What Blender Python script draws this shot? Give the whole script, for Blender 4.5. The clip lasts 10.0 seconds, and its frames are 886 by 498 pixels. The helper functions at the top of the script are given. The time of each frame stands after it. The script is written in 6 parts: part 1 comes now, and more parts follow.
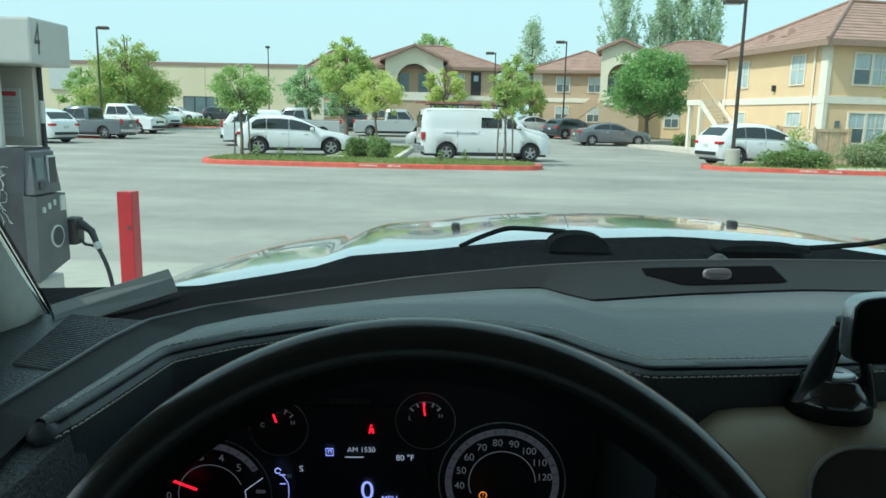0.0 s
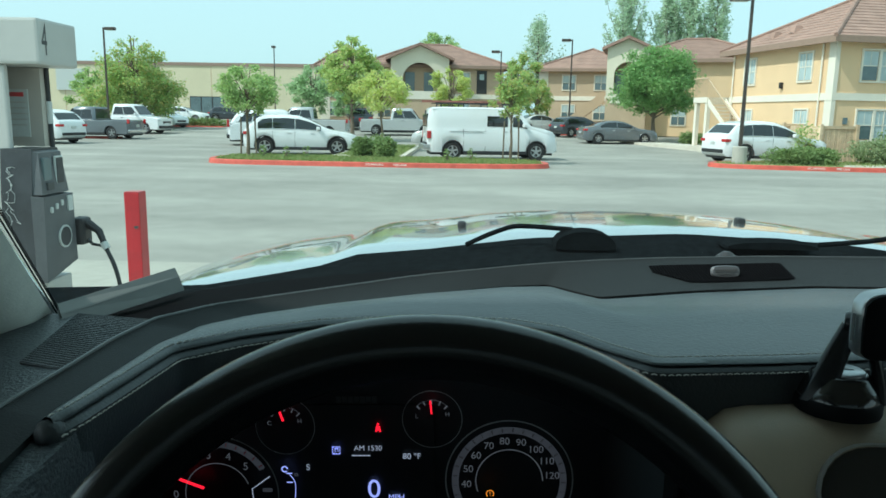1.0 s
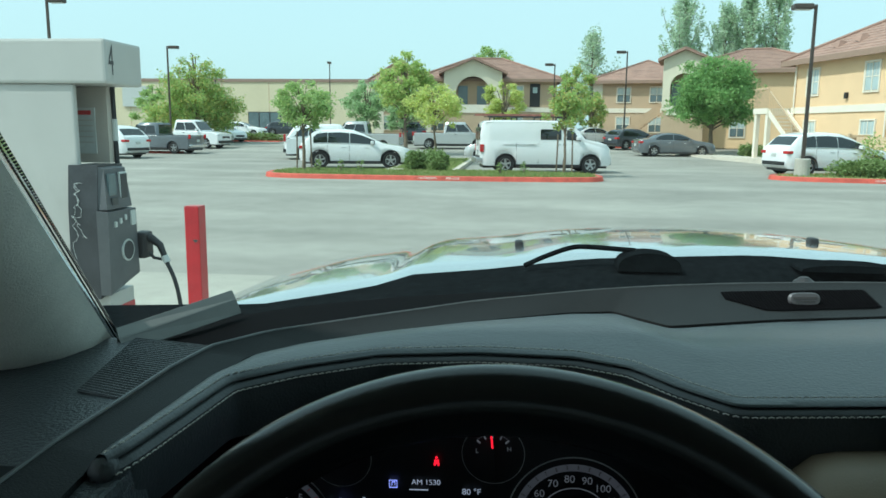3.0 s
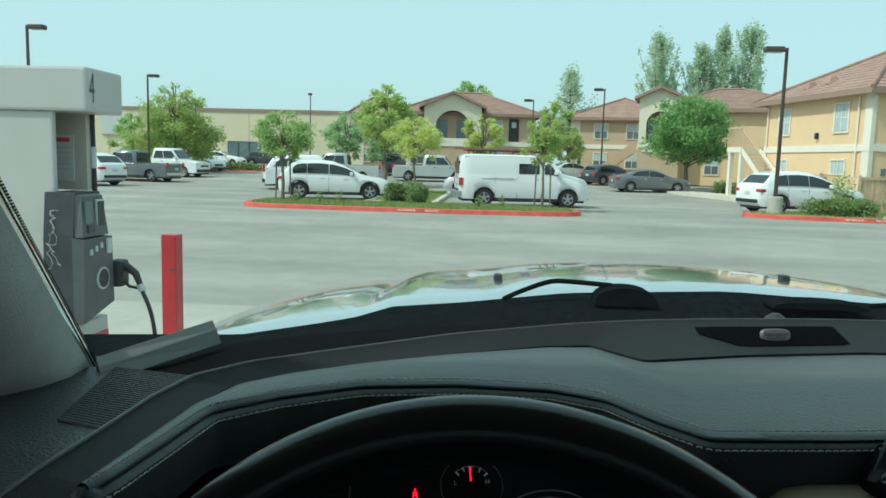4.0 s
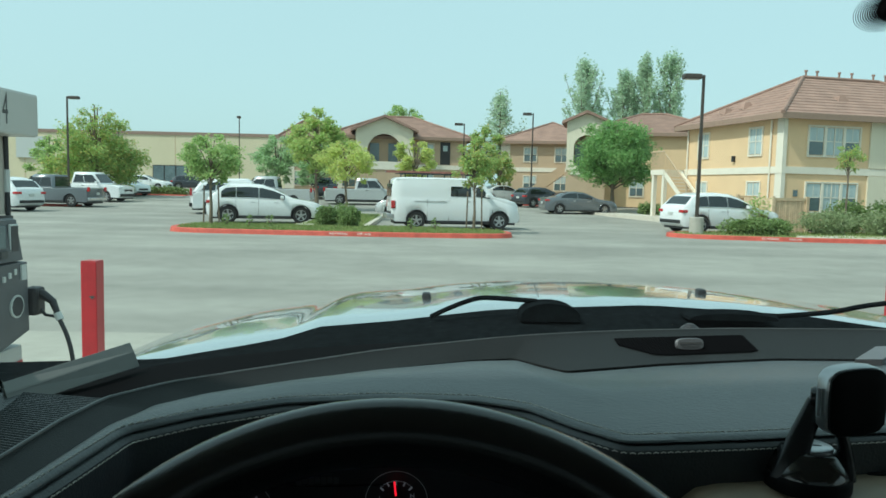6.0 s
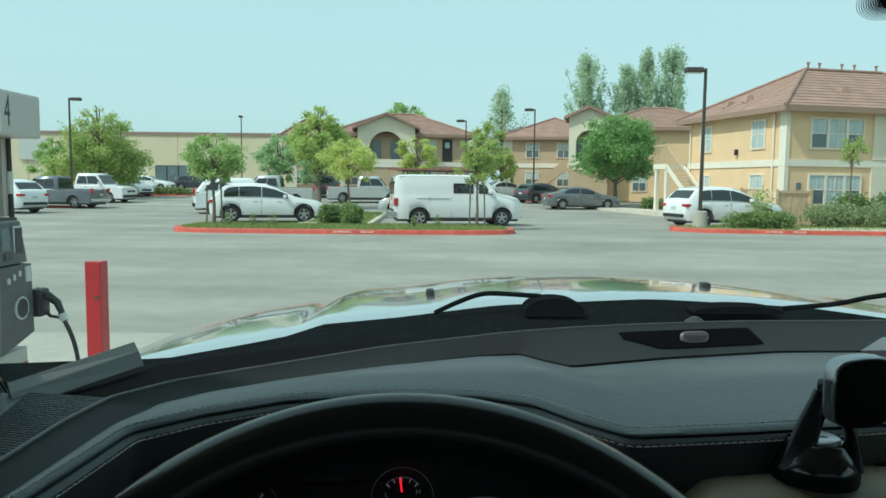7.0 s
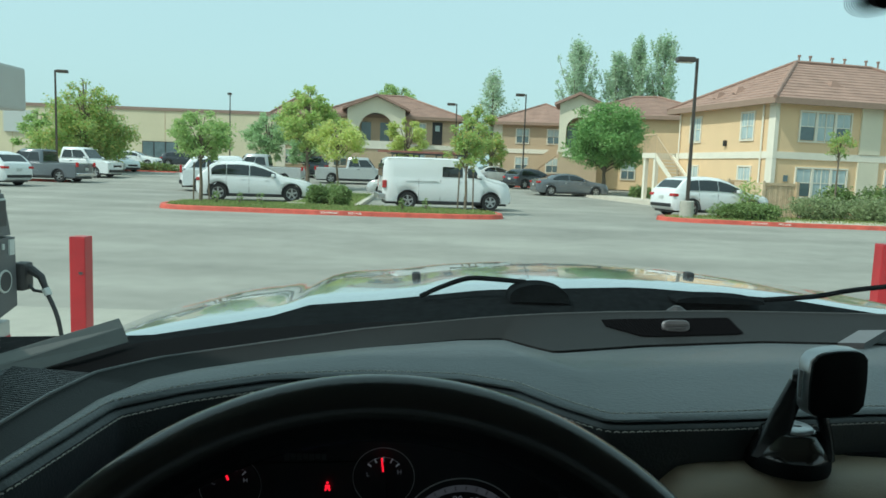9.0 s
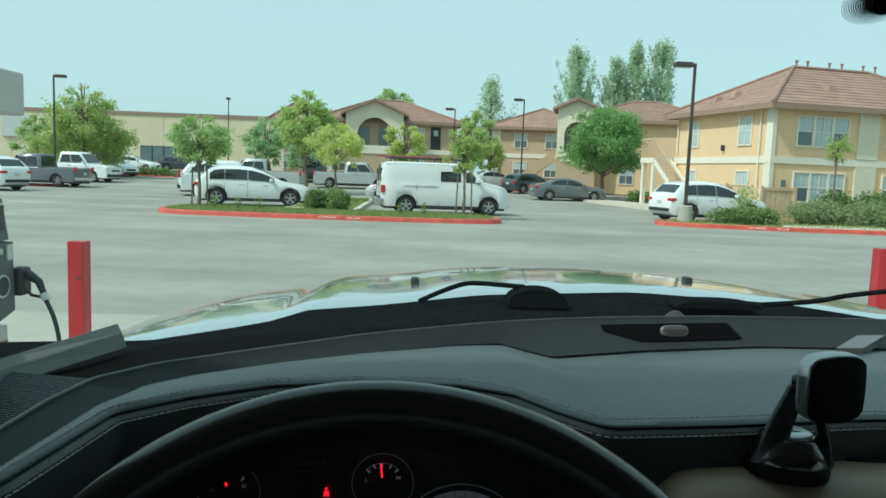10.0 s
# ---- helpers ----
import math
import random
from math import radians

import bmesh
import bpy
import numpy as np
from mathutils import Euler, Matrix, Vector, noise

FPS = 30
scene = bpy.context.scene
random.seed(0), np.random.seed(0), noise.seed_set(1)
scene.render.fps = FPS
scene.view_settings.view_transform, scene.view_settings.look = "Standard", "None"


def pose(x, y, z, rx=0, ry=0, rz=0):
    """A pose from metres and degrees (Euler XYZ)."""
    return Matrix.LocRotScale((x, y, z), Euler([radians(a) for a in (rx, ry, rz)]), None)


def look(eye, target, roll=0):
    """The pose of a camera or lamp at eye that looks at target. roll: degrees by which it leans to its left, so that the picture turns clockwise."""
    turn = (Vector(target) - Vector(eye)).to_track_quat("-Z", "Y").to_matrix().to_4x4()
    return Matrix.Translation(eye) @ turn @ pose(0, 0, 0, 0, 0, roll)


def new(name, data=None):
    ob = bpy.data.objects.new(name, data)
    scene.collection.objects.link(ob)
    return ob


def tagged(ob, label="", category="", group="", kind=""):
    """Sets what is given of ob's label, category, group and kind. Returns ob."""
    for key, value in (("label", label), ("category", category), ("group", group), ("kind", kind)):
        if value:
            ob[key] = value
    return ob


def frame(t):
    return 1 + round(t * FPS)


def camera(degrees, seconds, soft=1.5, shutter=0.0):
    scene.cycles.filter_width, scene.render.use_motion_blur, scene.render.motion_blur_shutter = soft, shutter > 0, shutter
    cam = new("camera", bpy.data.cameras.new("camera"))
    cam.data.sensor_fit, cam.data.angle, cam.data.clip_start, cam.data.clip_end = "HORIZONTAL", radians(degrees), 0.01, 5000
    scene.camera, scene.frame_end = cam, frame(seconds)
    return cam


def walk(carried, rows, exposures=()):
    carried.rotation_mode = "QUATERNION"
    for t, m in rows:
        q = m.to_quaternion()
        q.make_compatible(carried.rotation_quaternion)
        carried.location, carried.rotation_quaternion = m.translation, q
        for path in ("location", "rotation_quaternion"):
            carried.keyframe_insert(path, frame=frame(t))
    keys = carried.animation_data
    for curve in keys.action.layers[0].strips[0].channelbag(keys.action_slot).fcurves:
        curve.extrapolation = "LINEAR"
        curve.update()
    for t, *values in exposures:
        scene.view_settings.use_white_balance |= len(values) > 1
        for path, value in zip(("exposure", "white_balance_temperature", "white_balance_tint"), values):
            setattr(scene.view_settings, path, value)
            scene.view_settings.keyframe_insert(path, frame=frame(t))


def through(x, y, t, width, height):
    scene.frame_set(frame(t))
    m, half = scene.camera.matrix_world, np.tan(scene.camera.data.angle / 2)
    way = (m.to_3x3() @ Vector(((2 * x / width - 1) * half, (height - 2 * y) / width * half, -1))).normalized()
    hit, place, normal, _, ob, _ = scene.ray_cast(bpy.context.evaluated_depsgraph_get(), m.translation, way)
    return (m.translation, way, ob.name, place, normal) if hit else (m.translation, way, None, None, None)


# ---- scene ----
cam = camera(62.0, 10.0, soft=1.6)
PATH = [
    (0.0, pose(0.0034, -0.0063, 1.6941, 79.931, -1.210, 1.164)),
    (0.5, pose(0.0039, -0.0055, 1.6922, 79.884, -1.067, 1.353)),
    (1.0, pose(0.0035, -0.0043, 1.6926, 79.836, -0.941, 1.615)),
    (1.5, pose(0.0023, -0.0049, 1.6918, 79.883, 0.020, 1.610)),
    (2.0, pose(0.0017, -0.0016, 1.6913, 80.066, 0.775, 2.075)),
    (2.5, pose(-0.0032, 0.0105, 1.6965, 80.148, 0.020, 4.208)),
    (2.7, pose(-0.0048, 0.0275, 1.6994, 80.335, -0.403, 5.532)),
    (3.8, pose(-0.0121, 0.0118, 1.7024, 82.671, -1.495, 5.048)),
    (4.0, pose(-0.0097, 0.0113, 1.7038, 83.321, -1.534, 4.065)),
    (4.5, pose(-0.0059, 0.0062, 1.7042, 84.774, -1.543, 1.782)),
    (5.0, pose(0.0000, 0.0000, 1.7000, 85.250, -1.600, 0.000)),
    (5.5, pose(0.0018, 0.0015, 1.6973, 85.313, -1.595, -0.907)),
    (7.0, pose(0.0021, 0.0054, 1.6949, 84.998, -0.599, -0.974)),
    (7.5, pose(0.0035, 0.0051, 1.6925, 85.037, -0.271, -0.653)),
    (8.0, pose(0.0021, 0.0028, 1.6950, 84.693, -1.000, -0.699)),
    (8.5, pose(0.0038, 0.0020, 1.6949, 84.060, -1.891, -1.355)),
    (9.0, pose(0.0030, 0.0002, 1.6961, 83.738, -2.082, -1.813)),
    (9.5, pose(0.0028, 0.0003, 1.6967, 83.910, -2.050, -1.917)),
    (10.0, pose(0.0023, -0.0002, 1.6970, 84.100, -2.086, -1.940)),
]
walk(cam, PATH, exposures=[(0.0, 0.58, 5780, 6), (2.7, 0.58, 5780, 6), (4.5, 0.33, 5950, 6), (10.0, 0.33, 5950, 6)])

# ---- world and sun: hazy late-morning daylight from the left ----
SUN_AZ, SUN_EL = radians(-118), radians(50)      # azimuth from +y towards +x
world = bpy.data.worlds.new("hazy_sky")
world.use_nodes = True
scene.world = world
wn, wl = world.node_tree.nodes, world.node_tree.links
sky = wn.new("ShaderNodeTexSky")
sky.sky_type = "NISHITA"
sky.sun_disc = False
sky.sun_elevation, sky.sun_rotation = SUN_EL, SUN_AZ
sky.air_density, sky.dust_density, sky.ozone_density = 1.0, 4.0, 1.5
haze = wn.new("ShaderNodeMix")
haze.data_type = "RGBA"
haze.inputs[0].default_value = 0.72
haze.inputs[7].default_value = (5.95, 7.85, 7.5, 1)
wl.new(sky.outputs[0], haze.inputs[6])
wl.new(haze.outputs[2], wn["Background"].inputs[0])
wn["Background"].inputs[1].default_value = 0.1
sun_data = bpy.data.lights.new("sun", "SUN")
sun_data.energy, sun_data.angle, sun_data.color = 2.6, radians(1.5), (1.0, 0.94, 0.82)
sun = new("sun", sun_data)
sun_from = Vector((math.sin(SUN_AZ) * math.cos(SUN_EL), math.cos(SUN_AZ) * math.cos(SUN_EL), math.sin(SUN_EL)))
sun.matrix_world = look(sun_from * 60, (0, 0, 0))


# ---- materials ----
def mat(name, color, rough=0.6, metal=0.0, var=0.12, scale=8.0, bump=0.0, bscale=60.0, spec=0.5, coat=0.0, per=0.0, dark=None, emit=0.0):
    """A procedural surface: base colour broken up at two scales, with fine relief."""
    m = bpy.data.materials.new(name)
    m.use_nodes = True
    n, l = m.node_tree.nodes, m.node_tree.links
    b = n["Principled BSDF"]
    b.inputs["Roughness"].default_value, b.inputs["Metallic"].default_value = rough, metal
    b.inputs["Specular IOR Level"].default_value, b.inputs["Coat Weight"].default_value = spec, coat
    tc = n.new("ShaderNodeTexCoord")
    t1, t2 = n.new("ShaderNodeTexNoise"), n.new("ShaderNodeTexNoise")
    t1.inputs["Scale"].default_value, t2.inputs["Scale"].default_value = scale, scale * 7.3
    t1.inputs["Detail"].default_value, t2.inputs["Detail"].default_value = 5, 3
    for t in (t1, t2):
        l.new(tc.outputs["Object"], t.inputs["Vector"])
    add = n.new("ShaderNodeMath")
    add.operation = "MULTIPLY_ADD"
    add.inputs[1].default_value = 0.5
    l.new(t2.outputs[0], add.inputs[0])
    l.new(t1.outputs[0], add.inputs[2])
    ramp = n.new("ShaderNodeValToRGB")
    lo = dark or [c * (1 - var) for c in color]
    hi = [min(1, c * (1 + var)) for c in color]
    ramp.color_ramp.elements[0].position, ramp.color_ramp.elements[1].position = 0.45, 1.05
    ramp.color_ramp.elements[0].color, ramp.color_ramp.elements[1].color = (*lo, 1), (*hi, 1)
    l.new(add.outputs[0], ramp.inputs[0])
    out = ramp.outputs[0]
    if per:
        oi, hs = n.new("ShaderNodeObjectInfo"), n.new("ShaderNodeHueSaturation")
        mr = n.new("ShaderNodeMapRange")
        mr.inputs[3].default_value, mr.inputs[4].default_value = 1 - per, 1 + per
        l.new(oi.outputs["Random"], mr.inputs[0])
        l.new(mr.outputs[0], hs.inputs["Value"])
        l.new(out, hs.inputs["Color"])
        out = hs.outputs[0]
    l.new(out, b.inputs["Base Color"])
    if emit:
        l.new(out, b.inputs["Emission Color"])
        b.inputs["Emission Strength"].default_value = emit
    if bump:
        t3, bp = n.new("ShaderNodeTexNoise"), n.new("ShaderNodeBump")
        t3.inputs["Scale"].default_value = bscale
        t3.inputs["Detail"].default_value = 4
        l.new(tc.outputs["Object"], t3.inputs["Vector"])
        l.new(t3.outputs[0], bp.inputs["Height"])
        bp.inputs["Strength"].default_value, bp.inputs["Distance"].default_value = min(1, bump), 0.02 if bscale < 20 else 0.002
        l.new(bp.outputs[0], b.inputs["Normal"])
    return m


def leafy(name, color, alt, through=0.35):
    """Leaves: two hues by clump, with light passing through."""
    m = bpy.data.materials.new(name)
    m.use_nodes = True
    n, l = m.node_tree.nodes, m.node_tree.links
    b = n["Principled BSDF"]
    b.inputs["Roughness"].default_value = 0.6
    g, r = n.new("ShaderNodeNewGeometry"), n.new("ShaderNodeValToRGB")
    r.color_ramp.elements[0].color, r.color_ramp.elements[1].color = (*color, 1), (*alt, 1)
    r.color_ramp.elements.new(0.55).color = (*[c * 1.25 for c in color], 1)
    l.new(g.outputs["Random Per Island"], r.inputs[0])
    l.new(r.outputs[0], b.inputs["Base Color"])
    tr, mix = n.new("ShaderNodeBsdfTranslucent"), n.new("ShaderNodeMixShader")
    l.new(r.outputs[0], tr.inputs[0])
    mix.inputs[0].default_value = through
    l.new(b.outputs[0], mix.inputs[1])
    l.new(tr.outputs[0], mix.inputs[2])
    l.new(mix.outputs[0], n["Material Output"].inputs[0])
    return m


def pane_mat(name, tint, gloss, veil):
    """Thin clear sheet glass: passes tinted light, with a weak mirror and a faint translucent veil standing in for
    haze.
    """
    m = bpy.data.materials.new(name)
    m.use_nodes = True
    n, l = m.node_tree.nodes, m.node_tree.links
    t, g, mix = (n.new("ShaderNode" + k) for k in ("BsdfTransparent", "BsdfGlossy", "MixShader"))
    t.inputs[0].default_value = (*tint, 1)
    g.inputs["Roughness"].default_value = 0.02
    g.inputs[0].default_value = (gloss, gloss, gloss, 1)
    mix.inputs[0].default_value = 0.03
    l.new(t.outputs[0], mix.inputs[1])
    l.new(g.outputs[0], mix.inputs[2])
    film, veiled = n.new("ShaderNodeBsdfTranslucent"), n.new("ShaderNodeMixShader")
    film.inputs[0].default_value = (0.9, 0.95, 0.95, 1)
    veiled.inputs[0].default_value = veil
    l.new(mix.outputs[0], veiled.inputs[1])
    l.new(film.outputs[0], veiled.inputs[2])
    l.new(veiled.outputs[0], n["Material Output"].inputs[0])
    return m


ASPHALT = mat("worn_asphalt", (0.285, 0.275, 0.24), 0.9, var=0.2, scale=0.35, bump=0.5, bscale=90)
CONCRETE = mat("concrete", (0.42, 0.40, 0.35), 0.9, var=0.15, scale=2, bump=0.4)
APRON = mat("apron_concrete", (0.36, 0.345, 0.295), 0.9, var=0.15, scale=0.8, bump=0.4)
PALE_KERB = mat("pale_kerb", (0.55, 0.5, 0.42), 0.85, var=0.15, scale=2)
RED_KERB = mat("red_kerb_paint", (0.52, 0.09, 0.06), 0.7, var=0.3, scale=3)
OLD_RED = mat("weathered_red_paint", (0.30, 0.12, 0.09), 0.75, var=0.3, scale=6)
RED = mat("red_paint", (0.42, 0.012, 0.02), 0.35, var=0.15, scale=9, coat=0.3)
GRASS = mat("grass_soil", (0.21, 0.22, 0.09), 0.95, var=0.35, scale=3)
BLADE = leafy("grass_blades", (0.20, 0.27, 0.08), (0.38, 0.36, 0.16), 0.4)
LEAF_GREEN = leafy("leaf_green", (0.32, 0.45, 0.17), (0.48, 0.57, 0.22), 0.55)
LEAF_SPRING = leafy("leaf_spring_green", (0.36, 0.48, 0.15), (0.58, 0.57, 0.20), 0.55)
LEAF_DARK = leafy("leaf_dark", (0.20, 0.36, 0.12), (0.34, 0.49, 0.17), 0.52)
LEAF_YELLOW = leafy("leaf_yellow_green", (0.48, 0.56, 0.18), (0.66, 0.62, 0.20), 0.55)
LEAF_MIXED = leafy("leaf_turning", (0.33, 0.46, 0.15), (0.62, 0.50, 0.17), 0.55)
# These two serve far trees, paled so that distance haze sits in the colour.
LEAF_GREY = leafy("leaf_grey_green", (0.36, 0.50, 0.27), (0.46, 0.57, 0.33), 0.6)
LEAF_POPLAR_HAZE = leafy("leaf_poplar_haze", (0.45, 0.56, 0.40), (0.57, 0.66, 0.50), 0.65)
HEDGE = leafy("hedge_leaf", (0.17, 0.25, 0.08), (0.29, 0.36, 0.13), 0.4)
LEAF_SAGE = leafy("sage_hedge_leaf", (0.25, 0.31, 0.15), (0.37, 0.40, 0.22), 0.45)
BARK = mat("bark", (0.16, 0.125, 0.09), 0.9, var=0.3, scale=6, bump=0.6)
STUCCO = mat("warm_stucco", (0.74, 0.52, 0.31), 0.9, var=0.06, scale=1.2, bump=0.3, bscale=50)
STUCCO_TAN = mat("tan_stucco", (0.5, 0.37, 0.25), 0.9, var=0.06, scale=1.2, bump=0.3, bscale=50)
STUCCO_CREAM = mat("cream_stucco", (0.68, 0.62, 0.48), 0.9, var=0.06, scale=1.2)
TRIM = mat("cream_trim", (0.75, 0.69, 0.58), 0.8, var=0.05, scale=2)
ROOF = mat("terracotta_tile", (0.30, 0.185, 0.145), 0.85, var=0.2, scale=1.5, per=0.1)
ROOF_EDGE = mat("brown_fascia", (0.30, 0.20, 0.15), 0.8, var=0.1)
WALL_PALE = mat("pale_block_wall", (0.62, 0.55, 0.38), 0.9, var=0.06, scale=0.4)
BAND = mat("brown_coping", (0.28, 0.19, 0.15), 0.8)
GLASS_DARK = mat("window_glass", (0.10, 0.14, 0.15), 0.06, var=0.3, scale=0.6, spec=0.8)
BLIND = mat("window_blind", (0.42, 0.5, 0.5), 0.25, var=0.15, scale=2, spec=0.7)
FENCE_WOOD = mat("fence_wood", (0.62, 0.46, 0.30), 0.85, var=0.2, scale=4, per=0.12)
PAINT_WHITE = mat("white_car_paint", (0.76, 0.77, 0.77), 0.25, var=0.03, coat=0.6)
PAINT_SILVER = mat("silver_car_paint", (0.5, 0.51, 0.51), 0.28, metal=0.3, var=0.04, coat=0.5)
PAINT_GREY = mat("grey_car_paint", (0.16, 0.175, 0.19), 0.25, metal=0.3, var=0.05, coat=0.6)
PAINT_DARK = mat("dark_car_paint", (0.06, 0.068, 0.08), 0.25, metal=0.2, var=0.05, coat=0.6)
CAR_GLASS = mat("car_glass", (0.012, 0.016, 0.018), 0.05, spec=0.8)
TYRE = mat("tyre_rubber", (0.018, 0.018, 0.018), 0.85)
RIM = mat("alloy_rim", (0.45, 0.45, 0.45), 0.35, metal=0.8)
TAIL = mat("tail_lamp", (0.45, 0.02, 0.02), 0.2, spec=0.7)
HEAD = mat("head_lamp", (0.6, 0.63, 0.65), 0.1, spec=0.8)
BLACK_TRIM = mat("black_plastic", (0.02, 0.02, 0.021), 0.5, var=0.15, scale=30)
COWL = mat("cowl_black", (0.007, 0.009, 0.010), 0.8, var=0.5, scale=60, spec=0.0)
POLE = mat("bronze_pole", (0.07, 0.055, 0.045), 0.5, metal=0.3)
PUMP_WHITE = mat("pump_white_steel", (0.44, 0.435, 0.41), 0.35, var=0.06, scale=3)
PUMP_BEIGE = mat("pump_beige_panel", (0.44, 0.40, 0.35), 0.5, var=0.08, scale=3)
PUMP_DARK = mat("pump_charcoal", (0.032, 0.034, 0.038), 0.45, var=0.3, scale=12)
PUMP_MID = mat("pump_grey_face", (0.09, 0.094, 0.10), 0.45, var=0.15, scale=10)
PUMP_LITE = mat("pump_light_plate", (0.5, 0.52, 0.5), 0.4)
INK = mat("ink_grey", (0.06, 0.06, 0.06), 0.6)
INK_RED = mat("ink_red", (0.5, 0.05, 0.05), 0.6)
WHITE_MARK = mat("white_marking", (0.75, 0.72, 0.68), 0.8, var=0.2, scale=20)
# Darker copy of black_leather: the shade below the seam is in this colour.
LEATHER_SHADED = mat("black_leather_shaded", (0.027, 0.032, 0.035), 0.5, var=0.1, scale=14, bump=0.3, bscale=420)
LEATHER = mat("black_leather", (0.032, 0.040, 0.043), 0.36, var=0.12, scale=14, spec=0.6, bump=0.3, bscale=330)
DASH_HARD = mat("dash_grained_plastic", (0.042, 0.050, 0.055), 0.38, var=0.12, scale=20, bump=0.8, bscale=330)
DASH_TRIM = mat("dash_trim_band", (0.0135, 0.0150, 0.0150), 0.6, spec=0.2, var=0.08, scale=20, bump=0.3, bscale=700)
# Lighter than the band: a painted highlight for its top edge.
BAND_HIGHLIGHT = mat("band_highlight", (0.06, 0.066, 0.066), 0.4, spec=0.5, var=0.1, scale=20)
DASH_DARK = mat("dash_black", (0.012, 0.0135, 0.015), 0.85, var=0.1, spec=0.15)
WHEEL_LEATHER = mat("wheel_leather", (0.007, 0.0085, 0.0095), 0.2, var=0.1, scale=20, spec=0.42, bump=0.04, bscale=600)
THREAD = mat("grey_thread", (0.38, 0.37, 0.34), 0.8)
BEIGE = mat("beige_console", (0.23, 0.185, 0.13), 0.45, var=0.05, scale=10, bump=0.2, bscale=700)
PILLAR = mat("pillar_cloth", (0.72, 0.72, 0.65), 0.85, var=0.08, scale=30, bump=0.3, bscale=500)
CARD = mat("grey_card", (0.15, 0.155, 0.145), 0.6, var=0.08, scale=10)
HOOD = mat("silver_hood_paint", (0.58, 0.60, 0.60), 0.17, metal=0.85, var=0.02, coat=0.8)
CHROME = mat("chrome", (0.7, 0.7, 0.7), 0.12, metal=1.0, var=0.02)
BADGE_METAL = mat("dull_badge_metal", (0.13, 0.135, 0.14), 0.5, metal=0.3)
GRILLE_BLACK = mat("grille_black", (0.0025, 0.0025, 0.003), 0.9, spec=0.05)
PLATE_RIM = mat("satin_silver", (0.36, 0.37, 0.38), 0.3, metal=0.9)
RUBBER_BLACK = mat("matt_black_rubber", (0.004, 0.0045, 0.005), 0.6, spec=0.12, var=0.1, scale=40)
MOUNT_BLACK = mat("satin_black_plastic", (0.006, 0.007, 0.008), 0.25, spec=0.3, var=0.1, scale=40)
GLOSS_BLACK = mat("gloss_black", (0.01, 0.01, 0.01), 0.12, spec=0.6, var=0.05)
GAUGE_FACE = mat("gauge_face", (0.014, 0.017, 0.022), 0.5)
GAUGE_RING = mat("gauge_rim", (0.48, 0.49, 0.51), 0.35, metal=0.2)
GAUGE_BAR = mat("dim_lcd_segment", (0.055, 0.06, 0.065), 0.5)
GLOW_WHITE = mat("lit_white", (0.55, 0.6, 0.72), 0.5, emit=0.35, var=0.02)
GLOW_DIM = mat("lit_dim_white", (0.3, 0.31, 0.34), 0.5, emit=0.12, var=0.02)
GLOW_RING = mat("lit_ring", (0.11, 0.115, 0.13), 0.5, emit=0.16, var=0.1)
GLOW_BLUE = mat("lit_blue_white", (0.35, 0.4, 0.9), 0.5, emit=0.7, var=0.02)
GLOW_RED = mat("lit_red", (1.0, 0.01, 0.03), 0.5, emit=0.9, var=0.02)
GLOW_AMBER = mat("lit_amber", (1.0, 0.3, 0.02), 0.5, emit=0.6, var=0.02)
# The last value puts a faint veil of distance haze into the glass.
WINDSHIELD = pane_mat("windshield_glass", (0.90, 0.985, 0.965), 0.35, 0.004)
# Tint for unseen rear panes, set to cut fill light in the cabin.
DIMMING_GLASS = pane_mat("dimming_glass", (0.50, 0.51, 0.51), 0.8, 0.0)


def add_streaks(m, low, high):
    """Long faint tyre tracks and patched strips over a ground material."""
    n, l = m.node_tree.nodes, m.node_tree.links
    b = n["Principled BSDF"]
    src = b.inputs["Base Color"].links[0].from_socket
    tc, mp, t, r, mx = (n.new("ShaderNode" + k) for k in ("TexCoord", "Mapping", "TexNoise", "ValToRGB", "Mix"))
    mp.inputs["Scale"].default_value = (0.09, 0.4, 1)
    mp.inputs["Rotation"].default_value = (0, 0, 0.12)
    t.inputs["Scale"].default_value, t.inputs["Detail"].default_value = 1.0, 6
    r.color_ramp.elements[0].position, r.color_ramp.elements[1].position = 0.36, 0.62
    r.color_ramp.elements[0].color, r.color_ramp.elements[1].color = (low, low, low, 1), (high, high, high, 1)
    mx.data_type, mx.blend_type = "RGBA", "MULTIPLY"
    mx.inputs[0].default_value = 1.0
    l.new(tc.outputs["Object"], mp.inputs["Vector"])
    l.new(mp.outputs[0], t.inputs["Vector"])
    l.new(t.outputs[0], r.inputs[0])
    l.new(src, mx.inputs[6])
    l.new(r.outputs[0], mx.inputs[7])
    l.new(mx.outputs[2], b.inputs["Base Color"])


add_streaks(ASPHALT, 0.80, 1.05)
add_streaks(APRON, 0.85, 1.05)


# ---- building helpers ----
def mesh_of(name, bm, material, smooth=False):
    bmesh.ops.recalc_face_normals(bm, faces=bm.faces)
    me = bpy.data.meshes.new(name)
    bm.to_mesh(me)
    bm.free()
    for m in material if isinstance(material, (list, tuple)) else [material]:
        me.materials.append(m)
    if smooth:
        for p in me.polygons:
            p.use_smooth = True
        me.set_sharp_from_angle(angle=radians(38))
    return me


def part(name, bm, material, parent=None, label="", smooth=False, m=None):
    ob = new(name, mesh_of(name, bm, material, smooth))
    if parent is not None:
        ob.parent = parent
    if m is not None:
        ob.matrix_basis = m
    if label:
        tagged(ob, label)
    return ob


